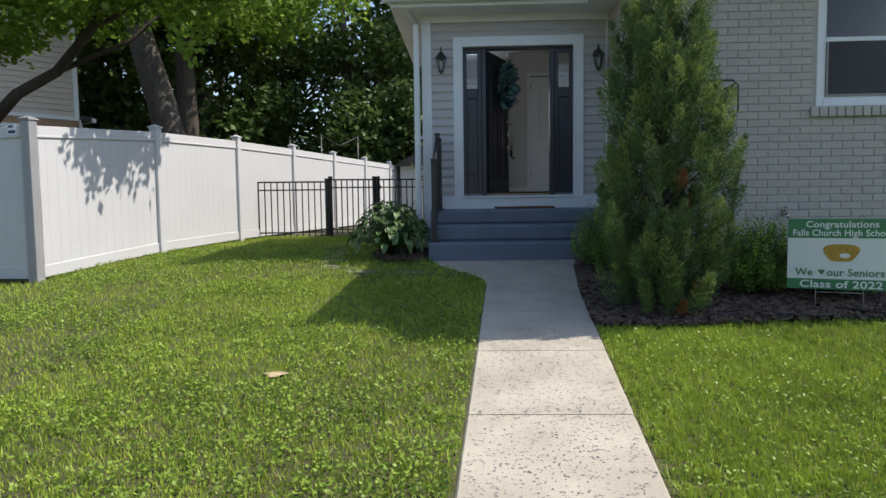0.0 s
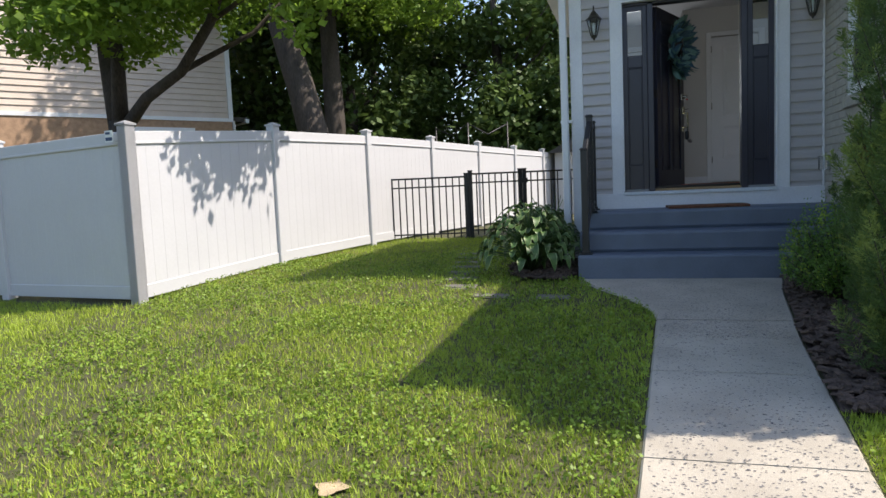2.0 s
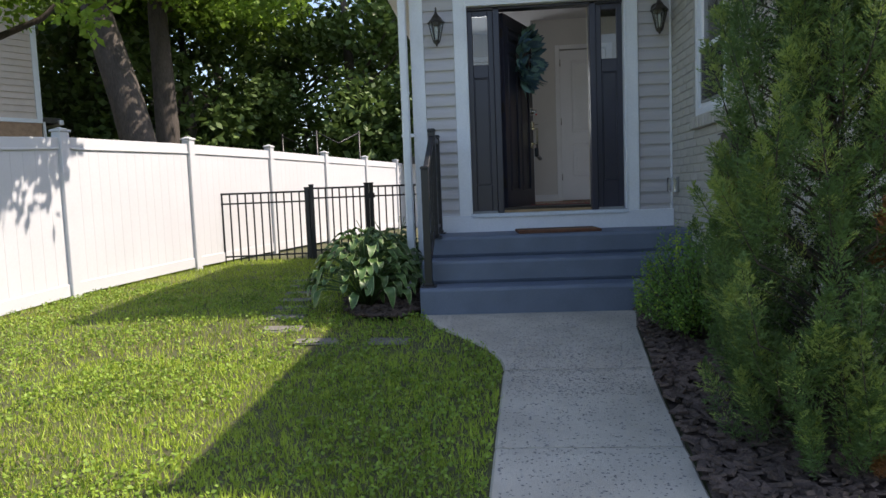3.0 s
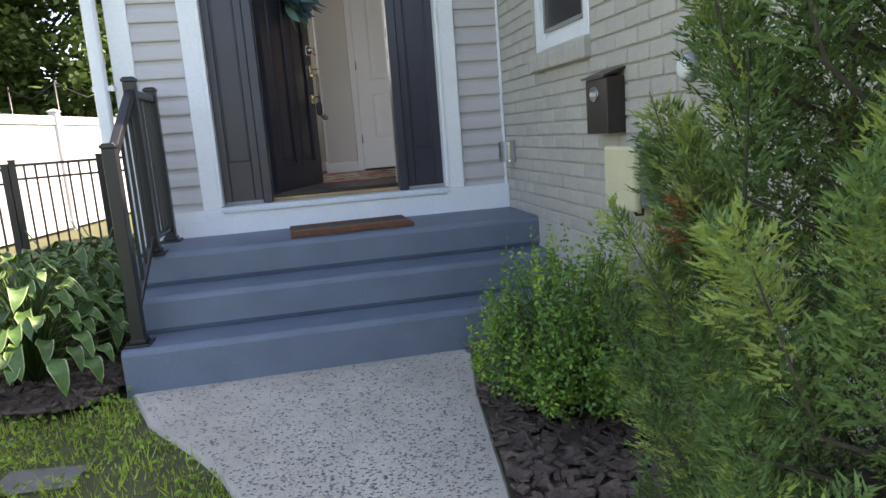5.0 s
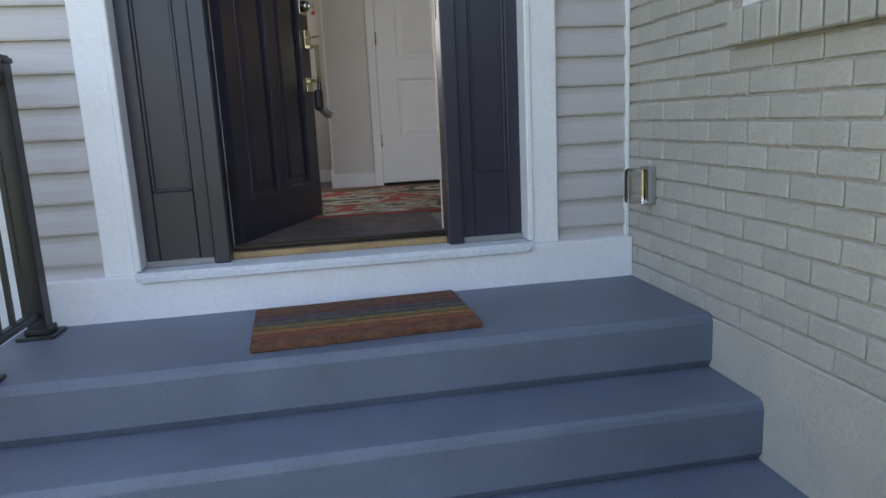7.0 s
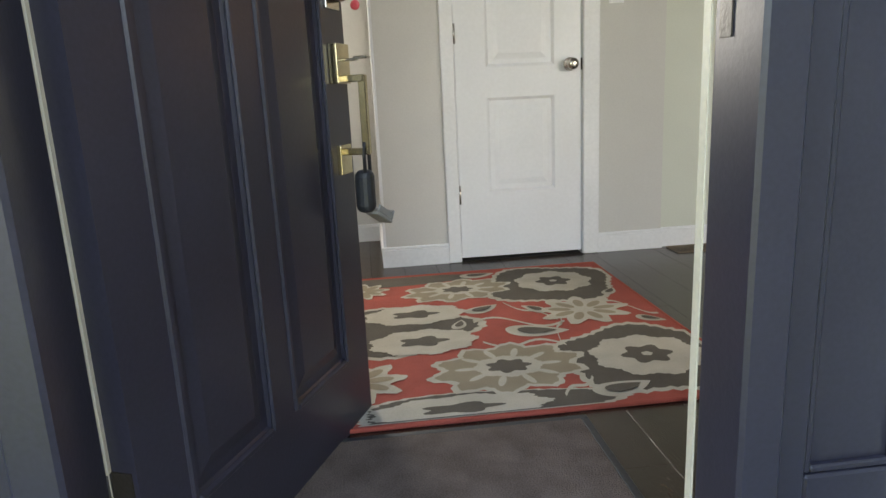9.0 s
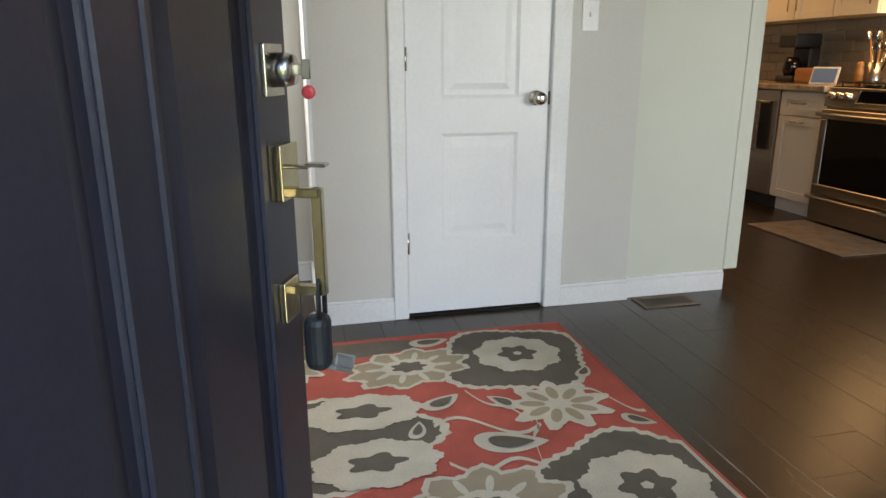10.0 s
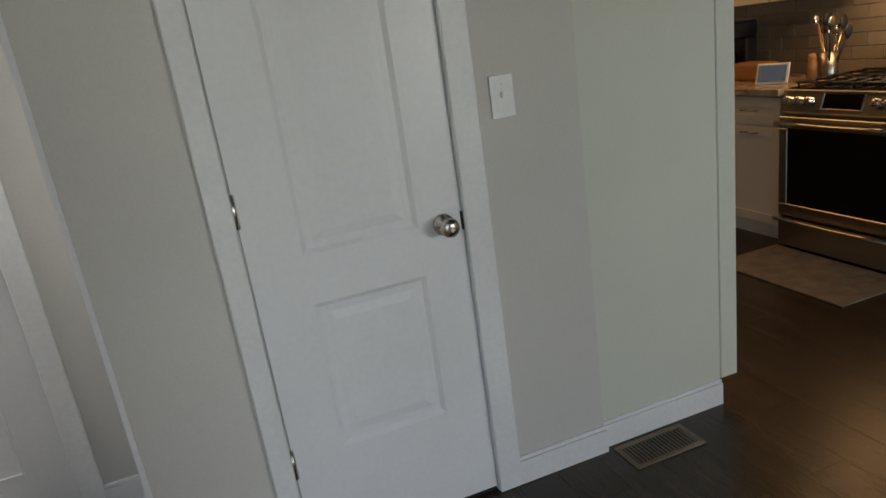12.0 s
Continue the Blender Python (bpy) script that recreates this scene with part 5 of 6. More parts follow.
for r_ in ((RX0, RX1, RY0 - 0.004, RY0 + 0.006), (RX0, RX1, RY1 - 0.006, RY1 + 0.004), (RX1 - 0.006, RX1 + 0.004, RY0, RY1)):
    add_box(bm, *r_, 0.0, 0.0115, 0.003, 1)
bm_object("binding", bm, M_rred, rug)

# ---- kitchen ----
KX = 3.43
ct = thing("base_cabinet", "white shaker base cabinet with granite top", "cabinet", at=(KX, 3.64, F))
box("body", 0.02, 0.60, 0.0, 0.425, 0.10, 0.87, M_cab, ct)
box("toe_kick", 0.07, 0.60, 0.0, 0.425, 0.0, 0.10, M_cab, ct)


def shaker(name, y0, y1, z0, z1, parent, hz, hw=0.13, x=0.0):
    boxes(name, [(x, x + 0.02, y0, y0 + 0.055, z0, z1), (x, x + 0.02, y1 - 0.055, y1, z0, z1), (x, x + 0.02, y0 + 0.055, y1 - 0.055, z0, z0 + 0.055), (x, x + 0.02, y0 + 0.055, y1 - 0.055, z1 - 0.055, z1), (x + 0.010, x + 0.02, y0 + 0.05, y1 - 0.05, z0 + 0.05, z1 - 0.05)], M_cab, parent, 0.001)
    c = (y0 + y1) / 2
    tubes("handle", [([(x - 0.028, c - hw / 2, hz), (x - 0.028, c + hw / 2, hz)], 0.005), ([(x - 0.028, c - hw / 3, hz), (x, c - hw / 3, hz)], 0.004), ([(x - 0.028, c + hw / 3, hz), (x, c + hw / 3, hz)], 0.004)], M_silver, parent, 6)


shaker("drawer", 0.008, 0.417, 0.70, 0.86, ct, 0.785)
shaker("door", 0.008, 0.417, 0.11, 0.69, ct, 0.655)
box("counter", -0.025, 0.62, 0.0, 2.4, 0.87, 0.91, M_granite, ct, 0.006)
dw = thing("dishwasher", "stainless steel dishwasher with bar handle", "dishwasher", at=(KX, 4.07, F))
box("front", 0.0, 0.58, 0.01, 0.60, 0.10, 0.868, M_steel, dw, 0.006)
tubes("handle", [([(-0.04, 0.05, 0.78), (-0.04, 0.55, 0.78)], 0.011), ([(-0.04, 0.08, 0.78), (0, 0.08, 0.78)], 0.008), ([(-0.04, 0.52, 0.78), (0, 0.52, 0.78)], 0.008)], M_steel, dw)
box("toe", 0.06, 0.5, 0.01, 0.60, 0.0, 0.10, M_curb, dw)
tw = thing("dish_towel", "dark plaid dish towel over the dishwasher handle", "towel", at=(KX, 4.20, F))
box("cloth", -0.060, -0.053, 0.0, 0.20, 0.42, 0.79, mat("plaid_cloth", (0.05, 0.05, 0.05), 0.9, 0.3, 40, 200, 0.4, color2=(0.3, 0.28, 0.25)), tw, 0.003)
st = thing("gas_range", "stainless steel gas range with black oven glass", "range", at=(KX - 0.02, 2.87, F))
box("body", 0.03, 0.62, 0.003, 0.757, 0.02, 0.90, M_steel, st)
box("drawer", -0.012, 0.03, 0.004, 0.756, 0.02, 0.185, M_steel, st, 0.006)
boxes("oven_door", [(-0.012, 0.03, 0.004, 0.756, 0.20, 0.27), (-0.012, 0.03, 0.004, 0.06, 0.27, 0.70), (-0.012, 0.03, 0.70, 0.756, 0.27, 0.70), (-0.012, 0.03, 0.004, 0.756, 0.70, 0.765)], M_steel, st, 0.004)
box("oven_glass", -0.008, 0.02, 0.058, 0.702, 0.265, 0.705, M_black, st)
for hz in (0.735, 0.19):
    tubes("handle", [([(-0.06, 0.02, hz), (-0.066, 0.2, hz - 0.002), (-0.068, 0.38, hz - 0.004), (-0.066, 0.56, hz - 0.002), (-0.06, 0.74, hz)], 0.013), ([(-0.06, 0.04, hz), (0, 0.04, hz)], 0.010), ([(-0.06, 0.72, hz), (0, 0.72, hz)], 0.010)], M_steel, st, 10)
pm = boxes("control_panel", [(-0.004, 0.03, 0.0, 0.76, 0.785, 0.905)], M_steel, st, 0.006)
for v in pm.data.vertices:
    v.co.x += 0.35 * (v.co.z - 0.785)
for y in (0.06, 0.125, 0.19, 0.57, 0.635, 0.70):
    turned("knob", [(0.026, 0), (0.026, 0.008), (0.021, 0.012), (0.020, 0.038), (0.016, 0.042)], M_silver, st, 18, "y", (0, 0, 0)).matrix_basis = pose(0.015, y, 0.848, 0, 0, -90) @ pose(0, 0, 0, -19)
dp = boxes("display", [(-0.004, 0.006, 0.28, 0.50, 0.815, 0.895)], M_black, st, 0.002)
db_ = boxes("display_rim", [(-0.006, 0.006, 0.268, 0.28, 0.808, 0.902), (-0.006, 0.006, 0.50, 0.512, 0.808, 0.902), (-0.006, 0.006, 0.28, 0.50, 0.808, 0.815), (-0.006, 0.006, 0.28, 0.50, 0.895, 0.902)], M_silver, st, 0.002)
for o in (dp, db_):
    for v in o.data.vertices:
        v.co.x += 0.35 * (v.co.z - 0.785) - 0.002
box("cooktop", 0.05, 0.62, 0.01, 0.75, 0.90, 0.912, M_black, st, 0.003)
grate = []
for y in (0.05, 0.17, 0.29, 0.38, 0.47, 0.59, 0.71):
    grate.append(([(0.07, y, 0.935), (0.60, y, 0.935)], 0.006))
for x in (0.08, 0.21, 0.34, 0.47, 0.59):
    grate.append(([(x, 0.03, 0.937), (x, 0.73, 0.937)], 0.006))
    grate += [([(x, y, 0.91), (x, y, 0.937)], 0.006) for y in (0.05, 0.38, 0.71)]
tubes("grate", grate, M_iron, st, 6)
for y in (0.17, 0.38, 0.59):
    for x in (0.2, 0.46):
        turned("burner", [(0.045, 0.912), (0.045, 0.92), (0.03, 0.924)], M_iron, st, 16, at=(x, y, 0))
hood = thing("range_hood", "under-cabinet range hood with warm light", "range hood", at=(3.62, 2.87, F + 1.58))
box("shell", 0.0, 0.44, 0.0, 0.76, 0.0, 0.10, M_steel, hood, 0.01)
uc = thing("wall_cabinet", "white shaker wall cabinets above the counter", "cabinet", at=(3.73, 3.64, F + 1.37))
box("body", 0.02, 0.33, 0, 1.9, 0, 0.9, M_cab, uc)
for i in range(5):
    y0 = 0.004 + i * 0.38
    shaker("door", y0, y0 + 0.372, 0.0, 0.9, uc, -5)
    yy = y0 + (0.33 if i % 2 else 0.04)
    tubes("handle", [([(-0.028, yy, 0.06), (-0.028, yy, 0.19)], 0.005)], M_silver, uc, 6)
uc2 = thing("wall_cabinet", "white wall cabinet above the range hood", "cabinet", at=(3.73, 2.87, F + 1.68))
box("body", 0.02, 0.33, 0, 0.76, 0, 0.6, M_cab, uc2)
mk = thing("kitchen_mat", "woven beige mat on the floor before the range", "mat", at=(2.94, 2.82, F))
box("weave", 0.0, 0.46, 0.0, 0.82, 0, 0.008, M_wheat, mk, 0.003)
wb = thing("wooden_box", "honey wooden bread box on the counter", "box", at=(3.66, 4.02, F + 0.91), turn=-12)
box("body", 0, 0.14, 0, 0.30, 0, 0.11, M_wood, wb, 0.02, 3)
tb = thing("smart_display", "small white smart display glowing on the counter", "tablet", at=(3.60, 3.76, F + 0.912), turn=20)
o = box("frame", 0, 0.012, 0, 0.19, 0, 0.125, M_signw, tb, 0.005)
o.matrix_basis = pose(0, 0, 0, 0, 18)
scr = bpy.data.materials.new("lit_screen")
scr.use_nodes = True
sn = scr.node_tree
sb = sn.nodes["Principled BSDF"]
nz, rp = sn.nodes.new("ShaderNodeTexNoise"), sn.nodes.new("ShaderNodeValToRGB")
nz.inputs["Scale"].default_value = 22
rp.color_ramp.elements[0].color, rp.color_ramp.elements[1].color = (0.03, 0.06, 0.13, 1), (0.55, 0.7, 0.85, 1)
rp.color_ramp.elements[0].position, rp.color_ramp.elements[1].position = 0.45, 0.62
sn.links.new(nz.outputs["Fac"], rp.inputs[0])
sn.links.new(rp.outputs[0], sb.inputs["Emission Color"])
sb.inputs["Emission Strength"].default_value = 0.03
sb.inputs["Base Color"].default_value = (0.02, 0.02, 0.025, 1)
o = box("screen", -0.003, -0.001, 0.014, 0.176, 0.014, 0.111, scr, tb)
o.matrix_basis = pose(0, 0, 0, 0, 18)
box("foot", 0.02, 0.08, 0.03, 0.16, 0, 0.03, M_grey, tb, 0.008)
uj = thing("utensil_jar", "steel utensil jar full of cooking tools", "utensil jar", at=(3.80, 3.66, F + 0.91))
turned("jar", [(0.05, 0), (0.052, 0.01), (0.052, 0.15), (0.049, 0.15), (0.048, 0.02)], M_steel, uj, 24)
ur = random.Random(5)
for i in range(9):
    a, ln = ur.uniform(0, 6.28), ur.uniform(0.24, 0.33)
    tip = (0.11 * math.cos(a), 0.11 * math.sin(a), ln)
    tubes("handle", [([(0.02 * math.cos(a), 0.02 * math.sin(a), 0.02), tip], 0.006)], ur.choice([M_rub, M_wood, M_silver, M_rub]), uj, 6)
    o = turned("head", [(0.006, -0.04), (0.028, -0.015), (0.032, 0.015), (0.012, 0.04)], ur.choice([M_rub, M_silver, M_rub]), uj, 10)
    o.matrix_basis = pose(*tip, ur.uniform(-20, 20), ur.uniform(-20, 20), 0) @ Matrix.Diagonal((1, 0.35, 1, 1))
pr = thing("pepper_mill", "glass and wood grinder jars beside the range", "grinder", at=(3.72, 3.70, F + 0.91))
turned("jar", [(0.026, 0), (0.026, 0.1), (0.02, 0.115), (0.024, 0.125), (0.02, 0.15), (0.006, 0.155)], M_wood, pr, 16)
pot = thing("cooking_pot", "dark pot standing on the back burner", "pot", at=(3.92, 3.12, F + 0.942))
turned("pot", [(0.10, 0), (0.11, 0.01), (0.11, 0.09), (0.10, 0.10), (0.04, 0.115), (0.015, 0.13), (0.015, 0.15)], M_iron, pot, 24)
cm = thing("coffee_maker", "black coffee maker on the counter", "coffee maker", at=(3.72, 4.33, F + 0.91))
boxes("body", [(0, 0.24, 0, 0.19, 0, 0.05), (0.14, 0.24, 0, 0.19, 0.05, 0.26), (0, 0.24, 0, 0.19, 0.26, 0.36)], M_rub, cm, 0.012)
turned("jug", [(0.05, 0.05), (0.065, 0.09), (0.06, 0.15), (0.04, 0.19)], M_black, cm, 18, at=(0.07, 0.095, 0))
# glazed tiles over the counter
tb_rng = random.Random(3)
splash = structure(new("backsplash"), "taupe glazed subway tile backsplash", "backsplash")
box("grout", 4.052, 4.06, 2.6, 5.6, F + 0.91, F + 1.6, mat("pale_grout", (0.35, 0.32, 0.28), 0.9), splash)
bm = bmesh.new()
add_box(bm, -0.008, 0, 0, 0.197, 0, 0.072, 0.002, 1)
tmp = bm_object("tile", bm, M_tile)
tile_me = tmp.data
bpy.data.objects.remove(tmp)
for r_ in range(9):
    for c in range(15):
        o = new("tile", tile_me)
        o.parent = splash
        o.matrix_basis = pose(4.053, 2.62 + c * 0.2 + (0.1 if r_ % 2 else 0), F + 0.912 + r_ * 0.0755, tb_rng.uniform(-0.3, 0.3), tb_rng.uniform(-0.6, 0.6), tb_rng.uniform(-0.5, 0.5))
fr = thing("refrigerator", "plain grey refrigerator behind the wall end", "refrigerator", at=(1.45, 3.36, F))
box("body", 0, 0.5, 0, 0.75, 0.01, 1.75, M_steel, fr, 0.01)

# floor planks
bm = bmesh.new()
add_box(bm, 0, 1.1975, 0, 0.1585, -0.014, 0, 0.0008, 1)
tmp = bm_object("plank", bm, M_floor)
plank_me = tmp.data
bpy.data.objects.remove(tmp)
prng = random.Random(9)
x = -1.01
while x < 4.2:
    y = 0.185
    start = prng.uniform(0.2, 1.19)
    o = new("plank", plank_me)
    o.parent = floor
    o.matrix_basis = pose(x, y, F + prng.uniform(-0.0006, 0.0004), 0, 0, 90) @ Matrix.Diagonal((start / 1.1975, 1, 1, 1))
    y += start + 0.0005
    while y < 6.1:
        o = new("plank", plank_me)
        o.parent = floor
        o.matrix_basis = pose(x, y, F + prng.uniform(-0.0008, 0.0004), prng.uniform(-0.1, 0.1), 0, 90)
        y += 1.198
    x += 0.159

# ---- shrubs ----
def juniper(cx, cy, h, r0, seed):
    """An upright juniper: many flame-shaped plumes of short scaly sprays on an uneven cone."""
    e = thing("juniper", "tall green upright juniper with some rusty sprays", "shrub", at=(cx, cy, gz(cx, cy)))
    rg = np.random.default_rng(seed)
    rr = random.Random(seed)
    stems, spr, tips, dead = [([(0, 0, 0), (0.03, 0, 0.8), (-0.02, 0.02, 1.8), (0.02, 0, h * 0.9)], [0.06, 0.045, 0.025, 0.008])], [], [], []

    def envelope(f, a):
        r = 0.74 + 0.80 * f if f < 0.33 else 1.0 - 0.58 * ((f - 0.33) / 0.67) ** 1.35
        return r0 * r * (1 + 0.10 * math.sin(3 * a + 8 * f) + 0.08 * math.sin(5 * a - 13 * f))

    def plume(base, axis, length, fat, kind):
        """Sprays along an axis, longest low down, closing to a point."""
        side = axis.cross(Vector((0.3, 0.5, 0.1))).normalized()
        other = axis.cross(side)
        for k in range(26):
            t = (k + rr.random()) / 26
            b = k * 2.4 + rr.uniform(-0.5, 0.5)
            rad = side * math.cos(b) + other * math.sin(b)
            ln = fat * (0.35 + 0.65 * math.sin(math.pi * min(1, 0.25 + 0.75 * t))) * rr.uniform(0.75, 1.2)
            d = (axis * rr.uniform(0.6, 1.1) + rad * (1.0 - 0.6 * t)).normalized()
            s0 = np.array(base + axis * (length * t))
            n = 40
            u = np.linspace(0.05, 1, n)
            dn = np.array(d)
            flat = np.array(d.cross(rad + Vector((0.01, 0.02, 0.03))).normalized())
            sgn = np.where(np.arange(n) % 2, 1.0, -1.0)[:, None]
            fan = (0.34 * ln * np.sin(np.pi * (0.15 + 0.8 * u)) * rg.uniform(0.1, 1.0, n))[:, None]
            c = s0 + dn * (u * ln)[:, None] + flat * sgn * fan + rg.normal(0, 0.004, (n, 3))
            q = dn * 0.9 + flat * sgn * 0.55 + rg.normal(0, 0.25, (n, 3))
            q /= np.linalg.norm(q, axis=1, keepdims=True)
            w = np.cross(q, rg.normal(size=(n, 3)))
            w /= np.linalg.norm(w, axis=1, keepdims=True)
            L = rg.uniform(0.014, 0.026, (n, 1))
            W = rg.uniform(0.0020, 0.0036, (n, 1))
            needles = np.stack([c - w * W, c + w * W, c + q * L], 1)
            (dead if kind == 2 else tips if t > 0.25 and rr.random() < (0.72 if kind == 1 else 0.10) else spr).append(needles)

    for i in range(340):
        f = rr.uniform(0.0, 0.9)
        a = rr.uniform(0, 6.283)
        inner = i % 4 == 0
        rad = envelope(f, a) * (rr.uniform(0.35, 0.6) if inner else rr.uniform(0.78, 1.0))
        out = Vector((math.cos(a), math.sin(a), 0))
        axis = (out * rr.uniform(0.15, 0.6) * (1.2 - f) + Vector((rr.uniform(-0.2, 0.2), rr.uniform(-0.2, 0.2), 1))).normalized()
        length = rr.uniform(0.24, 0.46)
        base = out * rad + Vector((0, 0, f * h * 0.93 + 0.02)) - axis * length * 0.35
        base.z = max(base.z, 0.03)
        kind = 2 if rr.random() < 0.02 and f < 0.6 else 1 if rr.random() < 0.5 and not inner else 0
        plume(base, axis, length * (0.35 if kind == 2 else 1), rr.uniform(0.08, 0.125) * (0.6 if kind == 2 else 1), kind)
        if i % 2:
            stems.append(([(0, 0, max(0.03, base.z - 0.25)), tuple(base * 0.5 + Vector((0, 0, base.z * 0.5 - 0.10))), tuple(base), tuple(base + axis * length)], [0.009, 0.006, 0.004, 0.001]))
    for k in range(7):
        axis = Vector((rr.uniform(-0.18, 0.18), rr.uniform(-0.18, 0.18), 1)).normalized()
        plume(Vector((rr.uniform(-0.13, 0.13), rr.uniform(-0.12, 0.12), h * rr.uniform(0.76, 0.88))), axis, rr.uniform(0.3, 0.45), 0.09, k % 2)
    # dark leaves fill the core so gaps between plumes read as shaded
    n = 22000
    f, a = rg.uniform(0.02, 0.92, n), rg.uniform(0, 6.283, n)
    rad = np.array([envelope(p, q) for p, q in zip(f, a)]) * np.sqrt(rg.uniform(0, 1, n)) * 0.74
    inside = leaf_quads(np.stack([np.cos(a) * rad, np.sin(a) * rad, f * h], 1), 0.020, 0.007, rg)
    tubes("stem", stems, M_bark, e, 5)
    tagged(bulk("foliage", np.concatenate(spr), 3, M_jun, e), "dark green scale foliage", kind="stuff")
    tagged(bulk("inner_foliage", inside, 4, M_juncore, e), "inner foliage coloured dark as shade in the core", kind="stuff")
    tagged(bulk("fresh_tips", np.concatenate(tips), 3, M_juntip, e), "yellow-green fresh tips", kind="stuff")
    tagged(bulk("dead_sprays", np.concatenate(dead), 3, M_rust, e), "rusty dead sprays", kind="stuff")
    return e


juniper(0.96, -3.70, 2.95, 0.54, 31)


def boxwood(cx, cy, rx, ry, h, seed, label):
    g = gz(cx, cy)
    e = thing("boxwood", label, "shrub", "boxwood shrubs", at=(cx, cy, g))
    rr = random.Random(seed)
    rg = np.random.default_rng(seed)
    stems, old, young = [], [], []
    for i in range(230):
        a, u = rr.uniform(0, 6.283), rr.uniform(0.02, 1)
        el = math.asin(u)
        rad = rr.uniform(0.80, 1.10)
        p = np.array([rx * math.cos(el) * math.cos(a) * rad, ry * math.cos(el) * math.sin(a) * rad, h * (0.28 + 0.68 * u * rad)])
        p0 = p * np.array([0.45, 0.45, 0.45])
        stems.append(([tuple(p0 * 0.3), tuple(p0), tuple(p)], [0.006, 0.004, 0.0015]))
        n = 60
        t = np.sort(rg.uniform(0, 1, n))
        c = p0 + (p - p0) * t[:, None] + rg.normal(0, 0.022, (n, 3))
        q = leaf_quads(c, 0.026, 0.014, rg, up=0.3)
        old.append(q)
        m = 16
        up = p + np.array([rr.uniform(-0.02, 0.02), rr.uniform(-0.02, 0.02), 1.0]) * np.linspace(-0.06, 0.11 * rr.uniform(0.2, 1.7), m)[:, None]
        (young if rr.random() < 0.5 else old).append(leaf_quads(up + rg.normal(0, 0.006, (m, 3)), 0.024, 0.014, rg, up=0.2))
    tubes("stem", stems, M_bark, e, 4)
    tagged(bulk("leaves", np.concatenate(old), 4, M_box, e), "small dark green leaves", kind="stuff")
    tagged(bulk("young_leaves", np.concatenate(young), 4, M_boxtip, e), "bright young leaves", kind="stuff")


boxwood(0.86, -2.10, 0.45, 0.43, 0.76, 41, "rounded boxwood shrub with bright young shoots")
boxwood(1.95, -3.25, 0.38, 0.36, 0.70, 42, "dark green boxwood shrub by the brick wall")
boxwood(2.75, -3.3, 0.40, 0.36, 0.62, 43, "dark green boxwood shrub by the brick wall")


# ---- hostas ----
def hosta_leaf(L, W, curl, seed):
    vs, fs, mi = [], [], []
    n = 8
    for i in range(n + 1):
        t = i / n
        w = W * (math.sin(math.pi * min(1.0, 0.08 + 0.92 * t)) ** 0.75) * (1 - 0.25 * t)
        x = L * t * (1 - 0.25 * curl * t)
        z = L * (0.35 * t - curl * t * t)
        for k, s in enumerate((-1, -0.86, 0, 0.86, 1)):
            vs.append((x, w * s, z + abs(s) * w * 0.28 - 0.012 * math.sin(9 * t + s) * abs(s)))
    for i in range(n):
        for k in range(4):
            a = i * 5 + k
            fs.append((a, a + 1, a + 6, a + 5))
            mi.append(1 if k in (0, 3) else 0)
    o = mesh("leaf", vs, fs, [M_hosta, M_hmar], None, True)
    o.data.polygons.foreach_set("material_index", mi)
    me = o.data
    bpy.data.objects.remove(o)
    return me


HL = [hosta_leaf(0.16, 0.043, 0.75, 1), hosta_leaf(0.19, 0.046, 0.95, 2), hosta_leaf(0.14, 0.042, 0.6, 3)]


def hosta(cx, cy, r, n, seed, stalks=True):
    e = thing("hosta", "variegated hosta plant with cream-edged leaves", "plant", "hostas by the steps", at=(cx, cy, gz(cx, cy) + 0.02))
    rr = random.Random(seed)
    st = []
    for i in range(n):
        a = i * 2.399 + rr.uniform(-0.3, 0.3)
        f = (i + 0.5) / n
        rad = r * 0.72 * f ** 0.55
        z = 0.42 * r / 0.45 * (1 - 0.75 * f) + rr.uniform(-0.02, 0.03) + 0.05
        o = new("leaf", rr.choice(HL))
        o.parent = e
        s = rr.uniform(0.8, 1.15)
        o.matrix_basis = pose(rad * math.cos(a), rad * math.sin(a), z, rr.uniform(-15, 15), -25 + 45 * f + rr.uniform(-8, 8), math.degrees(a)) @ Matrix.Diagonal((s, s, s, 1))
        st.append(([(0, 0, 0), (rad * 0.5 * math.cos(a), rad * 0.5 * math.sin(a), z * 0.8), (rad * math.cos(a), rad * math.sin(a), z)], 0.004))
    if stalks:
        for i in range(4):
            a, l = rr.uniform(0, 6.28), rr.uniform(0.5, 0.75)
            st.append(([(0, 0, 0), (0.1 * math.cos(a), 0.1 * math.sin(a), l * 0.6), (0.25 * math.cos(a), 0.25 * math.sin(a), l)], 0.004))
    tubes("stalk", st, M_hosta, e, 5)


hosta(-1.72, -0.92, 0.66, 150, 1)
hosta(-1.70, -0.1, 0.58, 90, 2)
hosta(-1.66, 0.55, 0.5, 60, 3)
hosta(-1.45, -0.62, 0.35, 30, 4, False)


